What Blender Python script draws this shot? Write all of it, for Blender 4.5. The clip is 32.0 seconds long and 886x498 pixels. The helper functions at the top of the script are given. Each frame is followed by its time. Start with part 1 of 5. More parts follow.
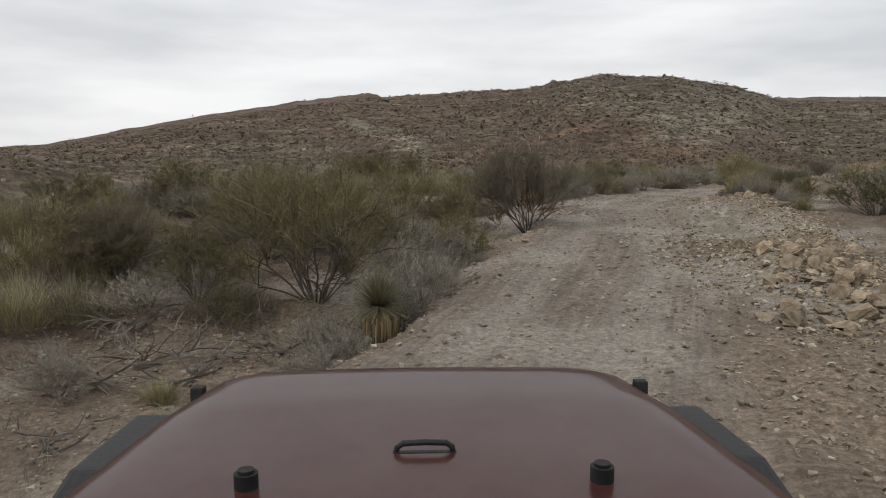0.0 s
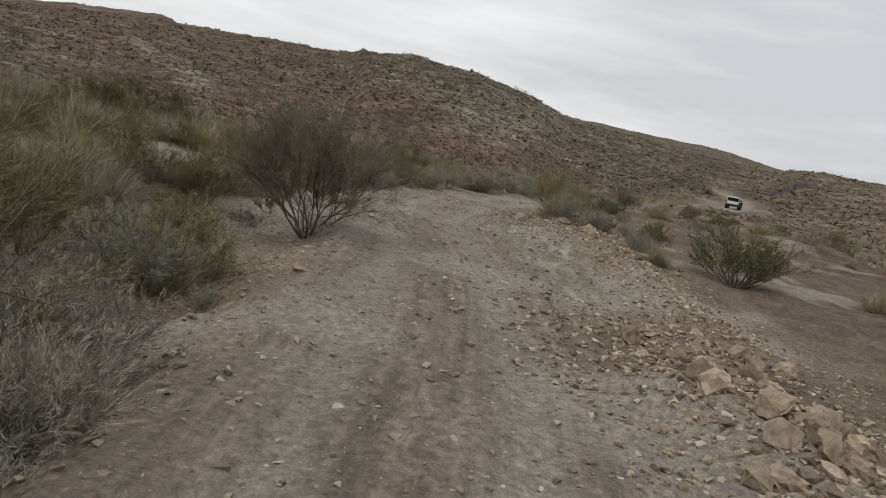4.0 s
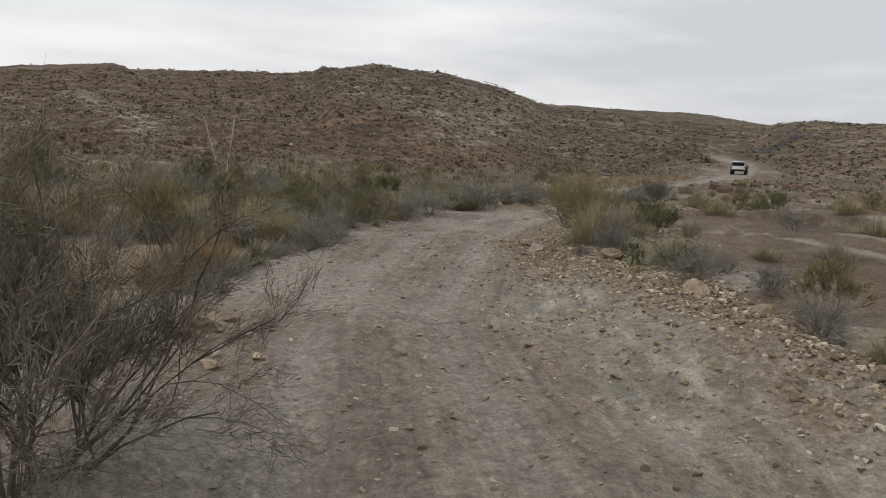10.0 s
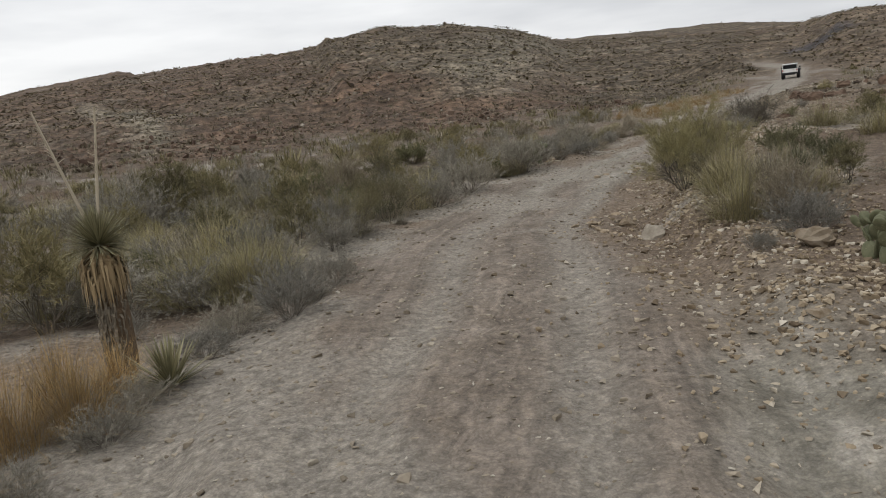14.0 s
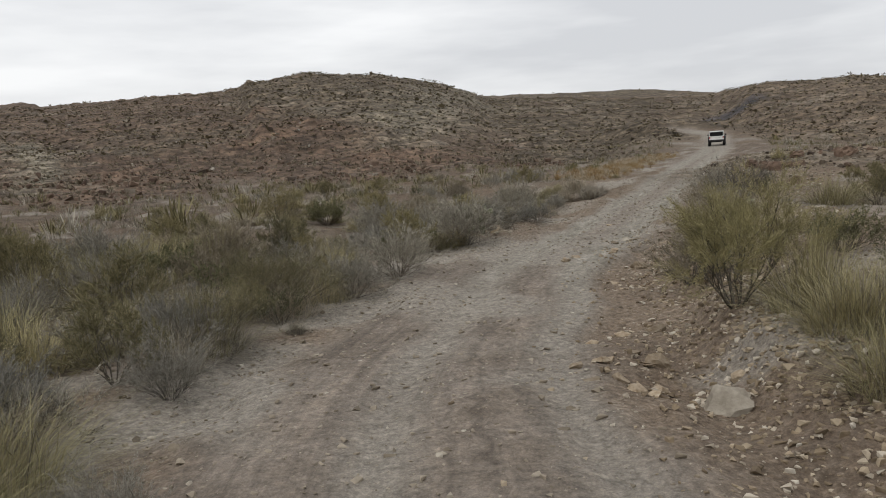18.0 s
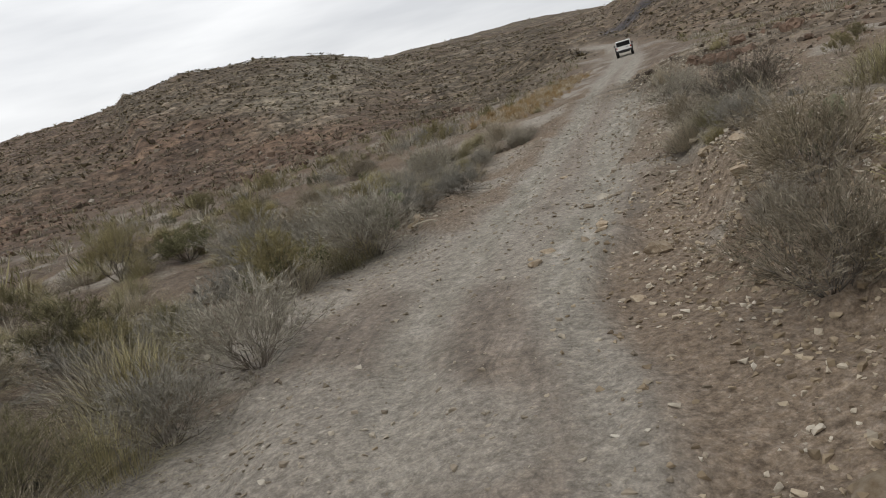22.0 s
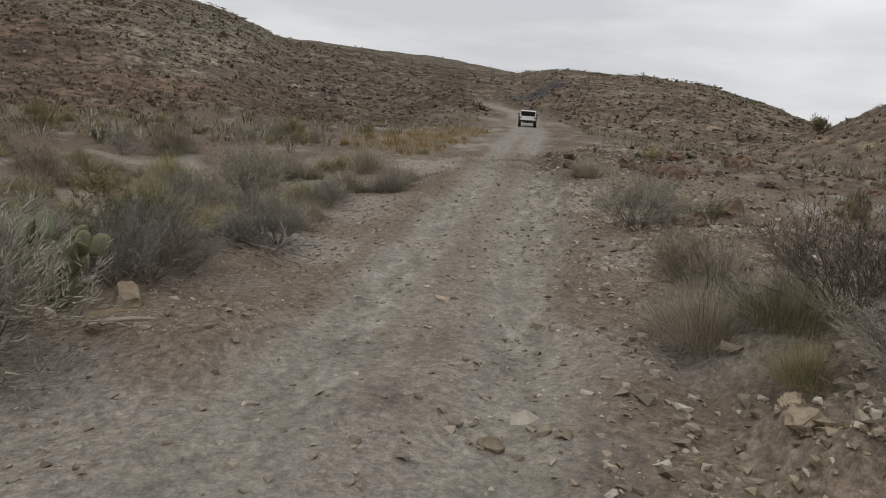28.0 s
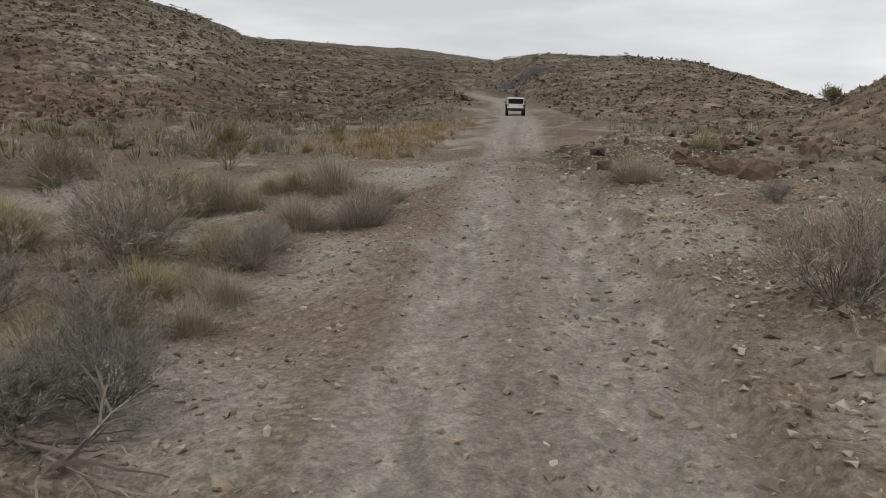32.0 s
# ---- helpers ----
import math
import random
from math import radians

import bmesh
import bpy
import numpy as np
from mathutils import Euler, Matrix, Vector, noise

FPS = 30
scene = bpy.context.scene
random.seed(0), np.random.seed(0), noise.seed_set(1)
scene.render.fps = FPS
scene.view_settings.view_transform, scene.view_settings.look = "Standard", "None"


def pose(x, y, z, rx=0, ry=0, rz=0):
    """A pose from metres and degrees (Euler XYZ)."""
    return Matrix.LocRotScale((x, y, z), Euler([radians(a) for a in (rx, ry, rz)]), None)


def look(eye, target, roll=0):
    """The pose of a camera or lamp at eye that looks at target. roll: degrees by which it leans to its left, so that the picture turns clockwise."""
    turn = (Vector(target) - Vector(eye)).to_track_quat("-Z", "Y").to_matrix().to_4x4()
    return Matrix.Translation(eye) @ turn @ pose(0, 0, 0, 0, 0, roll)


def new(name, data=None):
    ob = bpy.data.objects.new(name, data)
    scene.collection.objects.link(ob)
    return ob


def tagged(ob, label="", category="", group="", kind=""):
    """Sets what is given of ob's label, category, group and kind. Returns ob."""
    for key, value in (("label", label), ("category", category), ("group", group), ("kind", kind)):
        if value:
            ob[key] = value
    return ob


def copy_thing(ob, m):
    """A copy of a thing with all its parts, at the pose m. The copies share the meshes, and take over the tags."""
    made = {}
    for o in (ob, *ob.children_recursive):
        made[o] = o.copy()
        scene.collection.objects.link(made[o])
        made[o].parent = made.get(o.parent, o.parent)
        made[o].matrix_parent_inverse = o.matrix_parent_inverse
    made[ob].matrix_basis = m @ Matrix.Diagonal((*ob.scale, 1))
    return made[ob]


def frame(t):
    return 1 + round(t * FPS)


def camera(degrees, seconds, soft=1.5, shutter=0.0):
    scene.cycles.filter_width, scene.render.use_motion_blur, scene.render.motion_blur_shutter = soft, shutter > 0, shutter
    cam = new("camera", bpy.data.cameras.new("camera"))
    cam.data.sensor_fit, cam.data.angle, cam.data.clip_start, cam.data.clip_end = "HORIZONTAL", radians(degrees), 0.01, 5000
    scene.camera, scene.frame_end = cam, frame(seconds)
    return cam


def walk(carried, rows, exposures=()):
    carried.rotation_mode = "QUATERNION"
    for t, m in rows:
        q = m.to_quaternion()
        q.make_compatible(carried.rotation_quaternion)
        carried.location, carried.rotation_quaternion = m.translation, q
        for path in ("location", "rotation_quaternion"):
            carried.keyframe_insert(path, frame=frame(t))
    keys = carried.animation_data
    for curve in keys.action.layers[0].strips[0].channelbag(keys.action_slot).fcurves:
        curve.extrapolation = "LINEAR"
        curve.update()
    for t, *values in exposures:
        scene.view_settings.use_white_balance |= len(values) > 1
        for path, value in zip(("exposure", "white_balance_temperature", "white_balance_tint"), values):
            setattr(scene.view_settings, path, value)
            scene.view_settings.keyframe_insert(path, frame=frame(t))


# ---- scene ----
cam = camera(62.0, 32.0, soft=1.0)
PATH = [
    (0, (0.25, -0.09, 2.00), (0.529, 9.844, 0.870), -0.20),
    (0.5, (0.42, 0.61, 2.03), (1.118, 10.550, 1.233), -5.15),
    (1, (0.44, 1.34, 2.03), (1.642, 11.232, 1.214), -3.61),
    (1.5, (0.14, 2.12, 1.97), (1.791, 11.897, 0.700), 11.75),
    (2, (0.23, 2.91, 2.00), (2.202, 12.629, 0.708), 13.58),
    (2.5, (0.39, 3.59, 2.06), (2.816, 13.225, 0.886), 12.21),
    (3, (0.53, 4.33, 2.08), (3.400, 13.829, 0.893), 12.94),
    (3.5, (0.78, 5.04, 2.12), (3.851, 14.474, 0.868), 12.53),
    (5.5, (1.63, 7.38, 2.23), (5.176, 16.655, 1.064), 10.24),
    (6, (1.83, 7.98, 2.25), (5.547, 17.203, 1.168), 11.08),
    (6.5, (2.12, 8.66, 2.28), (5.892, 17.834, 0.997), 9.44),
    (7, (2.33, 9.34, 2.32), (6.112, 18.503, 0.990), 9.47),
    (7.5, (2.48, 10.04, 2.35), (6.176, 19.234, 1.002), 11.35),
    (8, (2.76, 10.75, 2.35), (6.306, 20.026, 1.150), 10.23),
    (8.5, (3.10, 11.44, 2.42), (6.614, 20.733, 1.307), 5.57),
    (9, (3.30, 12.05, 2.47), (6.735, 21.379, 1.393), 4.17),
    (9.5, (3.43, 12.67, 2.51), (6.880, 21.994, 1.442), 5.37),
    (10, (3.69, 13.29, 2.52), (6.985, 22.652, 1.339), 2.90),
    (10.5, (3.94, 13.93, 2.56), (7.008, 23.340, 1.159), 0.91),
    (11, (4.09, 14.65, 2.59), (7.031, 24.100, 1.121), 1.25),
    (11.5, (4.32, 15.38, 2.60), (7.051, 24.863, 0.978), -0.13),
    (12, (4.54, 16.16, 2.58), (7.145, 25.676, 0.975), -1.14),
    (12.5, (4.80, 16.98, 2.59), (7.518, 26.465, 0.970), -3.89),
    (13, (4.94, 17.82, 2.62), (7.714, 27.291, 0.992), -3.51),
    (13.5, (5.21, 18.58, 2.60), (8.024, 28.021, 0.901), -6.95),
    (15.5, (5.49, 20.48, 2.73), (8.273, 29.908, 0.896), -2.29),
    (16, (5.67, 21.18, 2.71), (8.697, 30.557, 1.039), -1.17),
    (16.5, (5.94, 21.98, 2.72), (9.371, 31.254, 1.207), -0.12),
    (17, (6.29, 22.69, 2.71), (9.974, 31.901, 1.451), -0.61),
    (17.5, (6.59, 23.32, 2.74), (10.415, 32.481, 1.495), -2.48),
    (18, (6.87, 23.88, 2.76), (10.745, 33.018, 1.598), -3.64),
    (18.5, (7.17, 24.48, 2.77), (11.106, 33.586, 1.536), -5.16),
    (19, (7.46, 25.12, 2.81), (11.484, 34.182, 1.502), -5.59),
    (19.5, (7.83, 25.78, 2.81), (11.910, 34.808, 1.472), -7.62),
    (20, (8.24, 26.51, 2.79), (12.358, 35.483, 1.218), -9.64),
    (20.5, (8.62, 27.15, 2.76), (12.800, 36.094, 1.154), -11.97),
    (21, (8.98, 27.82, 2.77), (13.270, 36.677, 1.024), -12.37),
    (21.5, (9.40, 28.46, 2.75), (13.802, 37.263, 0.997), -14.12),
    (22, (9.87, 29.10, 2.73), (14.425, 37.820, 0.932), -16.23),
    (22.5, (10.26, 29.68, 2.71), (15.026, 38.305, 1.014), -15.66),
    (23, (10.83, 30.34, 2.64), (15.898, 38.817, 1.104), -15.92),
    (23.5, (11.56, 31.08, 2.57), (17.012, 39.311, 0.979), -17.88),
    (24, (12.03, 31.73, 2.60), (18.030, 39.530, 0.834), -14.07),
    (24.5, (12.31, 32.13, 2.67), (18.542, 39.665, 0.571), -11.71),
    (25, (12.64, 32.41, 2.61), (18.991, 39.952, 0.956), -12.48),
    (25.5, (12.89, 32.80, 2.64), (19.401, 40.194, 0.919), -8.09),
    (27.5, (13.83, 34.20, 2.72), (20.638, 41.454, 1.720), -3.08),
    (28, (14.19, 35.04, 2.65), (20.494, 42.612, 0.939), 4.62),
    (28.5, (14.56, 35.57, 2.66), (20.548, 43.396, 0.945), 0.64),
    (29, (14.94, 36.10, 2.71), (20.888, 43.977, 1.122), -0.47),
    (29.5, (15.26, 36.59, 2.71), (21.235, 44.464, 1.215), -0.09),
    (30, (15.68, 37.13, 2.72), (21.815, 44.923, 1.477), -0.32),
    (30.5, (16.14, 37.71, 2.74), (22.319, 45.456, 1.416), -1.11),
    (31, (16.57, 38.28, 2.77), (22.850, 45.950, 1.483), -1.10),
    (31.5, (17.13, 39.02, 2.73), (23.534, 46.565, 1.284), 1.61),
    (32, (17.81, 39.86, 2.66), (24.245, 47.298, 0.862), 1.35),
]
EXPOSURE = [(0, -0.03), (2, -0.14), (7, -0.06), (9, -0.08), (13, 0.0), (17, 0.06), (19, -0.03), (21, 0.05), (24, 0.07), (25.5, 0.04), (28, -0.14), (29, -0.02), (30, 0.03), (32, -0.07)]
walk(cam, [(t, look(eye, target, roll)) for t, eye, target, roll in PATH], EXPOSURE)

# ---- world and light: thick overcast, bright above, greyer towards the horizon ----
world = bpy.data.worlds.new("overcast_sky")
scene.world = world
world.use_nodes = True
wn, wl = world.node_tree.nodes, world.node_tree.links
wn.clear()
w_out, w_bg = wn.new("ShaderNodeOutputWorld"), wn.new("ShaderNodeBackground")
w_sky = wn.new("ShaderNodeTexSky")
w_sky.sky_type, w_sky.sun_disc = "NISHITA", False
w_sky.sun_elevation, w_sky.sun_rotation, w_sky.dust_density = radians(48), radians(-60), 4.0
w_tc, w_map, w_noise, w_ramp = wn.new("ShaderNodeTexCoord"), wn.new("ShaderNodeMapping"), wn.new("ShaderNodeTexNoise"), wn.new("ShaderNodeValToRGB")
w_mix = wn.new("ShaderNodeMix")
w_mix.data_type = "RGBA"
w_map.inputs["Scale"].default_value = (1.3, 1.3, 7.0)
w_noise.inputs["Scale"].default_value, w_noise.inputs["Detail"].default_value, w_noise.inputs["Roughness"].default_value = 1.6, 5.0, 0.5
w_ramp.color_ramp.elements[0].position, w_ramp.color_ramp.elements[0].color = 0.36, (5.6, 5.7, 5.9, 1)
w_ramp.color_ramp.elements[1].position, w_ramp.color_ramp.elements[1].color = 0.62, (8.0, 8.05, 8.1, 1)
wl.new(w_tc.outputs["Generated"], w_map.inputs["Vector"])
wl.new(w_map.outputs["Vector"], w_noise.inputs["Vector"])
wl.new(w_noise.outputs["Fac"], w_ramp.inputs["Fac"])
w_mix.inputs["Factor"].default_value = 0.92
wl.new(w_sky.outputs["Color"], w_mix.inputs["A"])
wl.new(w_ramp.outputs["Color"], w_mix.inputs["B"])
wl.new(w_mix.outputs["Result"], w_bg.inputs["Color"])
w_bg.inputs["Strength"].default_value = 0.123
wl.new(w_bg.outputs["Background"], w_out.inputs["Surface"])
sun_data = bpy.data.lights.new("sun", "SUN")
sun_data.energy, sun_data.angle, sun_data.color = 0.9, radians(25), (1.0, 0.98, 0.95)
sun = new("sun", sun_data)
sun.matrix_world = look((0, 0, 60), (35, 20, 0))


# ---- materials ----
def material(name, rough=0.9, metal=0.0):
    m = bpy.data.materials.new(name)
    m.use_nodes = True
    b = m.node_tree.nodes["Principled BSDF"]
    b.inputs["Roughness"].default_value, b.inputs["Metallic"].default_value = rough, metal
    b.inputs["Specular IOR Level"].default_value = 0.25
    return m, m.node_tree.nodes, m.node_tree.links, b


def tex(nodes, links, scale, detail=5.0, rough=0.6, vec=None, kind="ShaderNodeTexNoise"):
    n = nodes.new(kind)
    n.inputs["Scale"].default_value = scale
    if kind == "ShaderNodeTexNoise":
        n.inputs["Detail"].default_value, n.inputs["Roughness"].default_value = detail, rough
    if vec:
        links.new(vec, n.inputs["Vector"])
    return n


def ramp(nodes, links, fac, stops):
    r = nodes.new("ShaderNodeValToRGB")
    while len(r.color_ramp.elements) < len(stops):
        r.color_ramp.elements.new(0.5)
    for e, (p, c) in zip(r.color_ramp.elements, stops):
        e.position, e.color = p, (*c, 1) if len(c) == 3 else c
    links.new(fac, r.inputs["Fac"])
    return r.outputs["Color"]


def blend(nodes, links, fac, a, b, mode="MIX"):
    m = nodes.new("ShaderNodeMix")
    m.data_type, m.blend_type = "RGBA", mode
    for key, v in (("Factor", fac), ("A", a), ("B", b)):
        if isinstance(v, (int, float)):
            m.inputs[key].default_value = v
        elif isinstance(v, tuple):
            m.inputs[key].default_value = (*v, 1)
        else:
            links.new(v, m.inputs[key])
    return m.outputs["Result"]


def bump(nodes, links, b, height, strength=0.5, dist=0.02):
    n = nodes.new("ShaderNodeBump")
    n.inputs["Strength"].default_value, n.inputs["Distance"].default_value = strength, dist
    links.new(height, n.inputs["Height"])
    links.new(n.outputs["Normal"], b.inputs["Normal"])


def simple(name, c1, c2, rough=0.85, scale=12.0, bumpy=0.3, vary=0.0, metal=0.0):
    """A mottled surface between two colours; vary: how far single objects differ in brightness."""
    m, n, l, b = material(name, rough, metal)
    tc = n.new("ShaderNodeTexCoord")
    t = tex(n, l, scale, 6, 0.65, tc.outputs["Object"])
    col = ramp(n, l, t.outputs["Fac"], ((0.3, c1), (0.7, c2)))
    if vary:
        oi = n.new("ShaderNodeObjectInfo")
        v = ramp(n, l, oi.outputs["Random"], ((0, (1 - vary,) * 3), (1, (1 + vary,) * 3)))
        col = blend(n, l, 1.0, col, v, "MULTIPLY")
    l.new(col, b.inputs["Base Color"])
    if bumpy:
        bump(n, l, b, t.outputs["Fac"], bumpy, 0.02)
    return m


def twig_material(name, c1, c2, rough=0.85):
    """Colour differs from blade to blade or twig to twig, and from plant to plant."""
    m, n, l, b = material(name, rough)
    g, oi = n.new("ShaderNodeNewGeometry"), n.new("ShaderNodeObjectInfo")
    col = ramp(n, l, g.outputs["Random Per Island"], ((0, c1), (1, c2)))
    v = ramp(n, l, oi.outputs["Random"], ((0, (0.74, 0.76, 0.8)), (1, (1.2, 1.18, 1.14))))
    l.new(blend(n, l, 1.0, col, v, "MULTIPLY"), b.inputs["Base Color"])
    return m


def ground_material():
    m, n, l, b = material("desert_ground", 0.95)
    geo = n.new("ShaderNodeNewGeometry")
    pos = geo.outputs["Position"]
    road, hill, silt = (n.new("ShaderNodeAttribute") for _ in range(3))
    road.attribute_name, hill.attribute_name, silt.attribute_name = "road", "hill", "silt"
    big, mid, fine = tex(n, l, 0.22, 6, 0.6, pos), tex(n, l, 1.7, 8, 0.65, pos), tex(n, l, 14.0, 8, 0.7, pos)
    warp = n.new("ShaderNodeMix")
    warp.data_type = "VECTOR"
    warp.inputs["Factor"].default_value = 0.12
    wob = tex(n, l, 5.0, 4, 0.6, pos)
    l.new(pos, warp.inputs["A"])
    l.new(wob.outputs["Color"], warp.inputs["B"])
    peb = tex(n, l, 19.0, vec=warp.outputs["Result"], kind="ShaderNodeTexVoronoi")
    peb2 = tex(n, l, 52.0, vec=warp.outputs["Result"], kind="ShaderNodeTexVoronoi")
    soil = ramp(n, l, mid.outputs["Fac"], ((0.3, (0.08, 0.062, 0.044)), (0.5, (0.145, 0.115, 0.084)), (0.72, (0.235, 0.2, 0.157))))
    ochre = ramp(n, l, fine.outputs["Fac"], ((0.3, (0.105, 0.071, 0.043)), (0.7, (0.235, 0.168, 0.104))))
    soil = blend(n, l, ramp(n, l, big.outputs["Fac"], ((0.48, (0, 0, 0)), (0.62, (0.7,) * 3))), soil, ochre)
    pale = ramp(n, l, fine.outputs["Fac"], ((0.38, (0.235, 0.217, 0.18)), (0.62, (0.36, 0.336, 0.286))))
    track = ramp(n, l, mid.outputs["Fac"], ((0.28, (0.185, 0.158, 0.122)), (0.5, (0.24, 0.21, 0.168)), (0.75, (0.31, 0.278, 0.23))))
    lane, lmap = n.new("ShaderNodeAttribute"), n.new("ShaderNodeMapping")
    lane.attribute_name = "lane"
    lmap.inputs["Scale"].default_value = (2.0, 0.13, 1.0)
    l.new(lane.outputs["Vector"], lmap.inputs["Vector"])
    streak = tex(n, l, 1.0, 7, 0.62, lmap.outputs["Vector"])
    spill = n.new("ShaderNodeAttribute")
    spill.attribute_name = "spill"
    soil = blend(n, l, spill.outputs["Fac"], soil, ramp(n, l, fine.outputs["Fac"], ((0.36, (0.155, 0.122, 0.084)), (0.5, (0.265, 0.215, 0.155)), (0.66, (0.39, 0.335, 0.26)))))
    soil = blend(n, l, road.outputs["Fac"], soil, track)
    worn = blend(n, l, 1.0, soil, ramp(n, l, streak.outputs["Fac"], ((0.32, (0.8, 0.795, 0.79)), (0.5, (1, 1, 1)), (0.68, (1.24, 1.245, 1.245)))), "MULTIPLY")
    soil = blend(n, l, road.outputs["Fac"], soil, worn)
    fmap = n.new("ShaderNodeMapping")
    fmap.inputs["Scale"].default_value = (9.0, 0.35, 1.0)
    l.new(lane.outputs["Vector"], fmap.inputs["Vector"])
    thin = tex(n, l, 1.0, 6, 0.65, fmap.outputs["Vector"])
    combed = blend(n, l, 0.8, soil, ramp(n, l, thin.outputs["Fac"], ((0.36, (0.68, 0.67, 0.66)), (0.5, (1, 1, 1)), (0.64, (1.32, 1.31, 1.29)))), "MULTIPLY")
    soil = blend(n, l, road.outputs["Fac"], soil, combed)
    soil = blend(n, l, 1.0, soil, (0.88, 0.868, 0.882), "MULTIPLY")
    rut = n.new("ShaderNodeAttribute")
    rut.attribute_name = "rut"
    soil = blend(n, l, rut.outputs["Fac"], soil, pale)
    soil = blend(n, l, silt.outputs["Fac"], soil, pale)
    clay = n.new("ShaderNodeAttribute")
    clay.attribute_name = "clay"
    cmap = n.new("ShaderNodeMapping")
    cmap.inputs["Scale"].default_value = (4.0, 1.1, 1.0)
    l.new(lane.outputs["Vector"], cmap.inputs["Vector"])
    smear = tex(n, l, 1.0, 6, 0.6, cmap.outputs["Vector"])
    soil = blend(n, l, clay.outputs["Fac"], soil, ramp(n, l, smear.outputs["Fac"], ((0.36, (0.19, 0.18, 0.146)), (0.52, (0.28, 0.268, 0.222)), (0.66, (0.42, 0.4, 0.345)))))
    # stony hillside: brown rubble, reddish beds and pale outcrops
    h1, h2 = tex(n, l, 0.035, 7, 0.62, pos), tex(n, l, 0.5, 10, 0.72, pos)
    rubble = ramp(n, l, h2.outputs["Fac"], ((0.34, (0.05, 0.041, 0.03)), (0.5, (0.125, 0.103, 0.074)), (0.64, (0.225, 0.19, 0.142))))
    red = ramp(n, l, h2.outputs["Fac"], ((0.3, (0.07, 0.048, 0.035)), (0.7, (0.195, 0.14, 0.1))))
    zone = []
    for key in ("redbed", "tan", "shale", "chalk"):
        at = n.new("ShaderNodeAttribute")
        at.attribute_name = key
        zone.append(at.outputs["Fac"])
    rubble = blend(n, l, ramp(n, l, h1.outputs["Fac"], ((0.5, (0, 0, 0)), (0.66, (0.45,) * 3))), rubble, red)
    rubble = blend(n, l, zone[0], rubble, red)
    tan = ramp(n, l, h2.outputs["Fac"], ((0.3, (0.115, 0.09, 0.066)), (0.7, (0.22, 0.178, 0.13))))
    rubble = blend(n, l, zone[1], rubble, tan)
    h3 = tex(n, l, 0.09, 8, 0.7, pos)
    rubble = blend(n, l, ramp(n, l, h3.outputs["Fac"], ((0.55, (0, 0, 0)), (0.64, (0.7,) * 3))), rubble, ramp(n, l, h2.outputs["Fac"], ((0.35, (0.14, 0.122, 0.096)), (0.6, (0.3, 0.272, 0.225)))))
    rubble = blend(n, l, zone[2], rubble, ramp(n, l, h2.outputs["Fac"], ((0.3, (0.05, 0.047, 0.05)), (0.7, (0.1, 0.095, 0.1)))))
    rubble = blend(n, l, zone[3], rubble, ramp(n, l, h2.outputs["Fac"], ((0.35, (0.12, 0.11, 0.083)), (0.6, (0.29, 0.27, 0.215)))))
    h4 = tex(n, l, 0.16, 9, 0.75, pos)
    rubble = blend(n, l, 0.9, rubble, ramp(n, l, h4.outputs["Fac"], ((0.36, (0.62, 0.62, 0.6)), (0.5, (1, 1, 1)), (0.64, (1.4, 1.38, 1.34)))), "MULTIPLY")
    h5 = tex(n, l, 0.8, 9, 0.74, pos)
    rubble = blend(n, l, 1.0, rubble, ramp(n, l, h5.outputs["Fac"], ((0.39, (0.36, 0.345, 0.32)), (0.5, (0.88, 0.87, 0.85)), (0.61, (1.42, 1.39, 1.34)))), "MULTIPLY")
    strata = n.new("ShaderNodeMapping")
    strata.inputs["Scale"].default_value = (0.05, 0.05, 0.75)
    l.new(pos, strata.inputs["Vector"])
    beds = tex(n, l, 1.0, 6, 0.7, strata.outputs["Vector"])
    rubble = blend(n, l, 0.8, rubble, ramp(n, l, beds.outputs["Fac"], ((0.36, (0.7, 0.67, 0.63)), (0.5, (1, 1, 1)), (0.64, (1.28, 1.28, 1.26)))), "MULTIPLY")
    col = blend(n, l, hill.outputs["Fac"], soil, rubble)
    stones = ramp(n, l, peb.outputs["Distance"], ((0.0, (1.2, 1.18, 1.13)), (0.35, (1, 1, 1)), (0.7, (0.72, 0.71, 0.7))))
    stones2 = ramp(n, l, peb2.outputs["Distance"], ((0.0, (1.25, 1.22, 1.17)), (0.35, (1, 1, 1)), (0.7, (0.66, 0.65, 0.64))))
    col = blend(n, l, 0.3, col, stones, "MULTIPLY")
    col = blend(n, l, 0.45, col, stones2, "MULTIPLY")
    each = ramp(n, l, peb.outputs["Color"], ((0.2, (0.78, 0.77, 0.76)), (0.8, (1.22, 1.2, 1.16))))
    col = blend(n, l, 0.32, col, each, "MULTIPLY")
    grit = tex(n, l, 9.0, 8, 0.8, pos)
    col = blend(n, l, 0.58, col, ramp(n, l, grit.outputs["Fac"], ((0.38, (0.5, 0.49, 0.48)), (0.5, (1, 1, 1)), (0.62, (1.42, 1.4, 1.36)))), "MULTIPLY")
    col = blend(n, l, 1.0, col, (1.0, 0.974, 0.984), "MULTIPLY")
    l.new(col, b.inputs["Base Color"])
    add = n.new("ShaderNodeMath")
    add.operation = "MULTIPLY_ADD"
    l.new(peb.outputs["Distance"], add.inputs[0])
    add.inputs[1].default_value = -0.8
    l.new(fine.outputs["Fac"], add.inputs[2])
    bump(n, l, b, add.outputs[0], 0.8, 0.04)
    return m


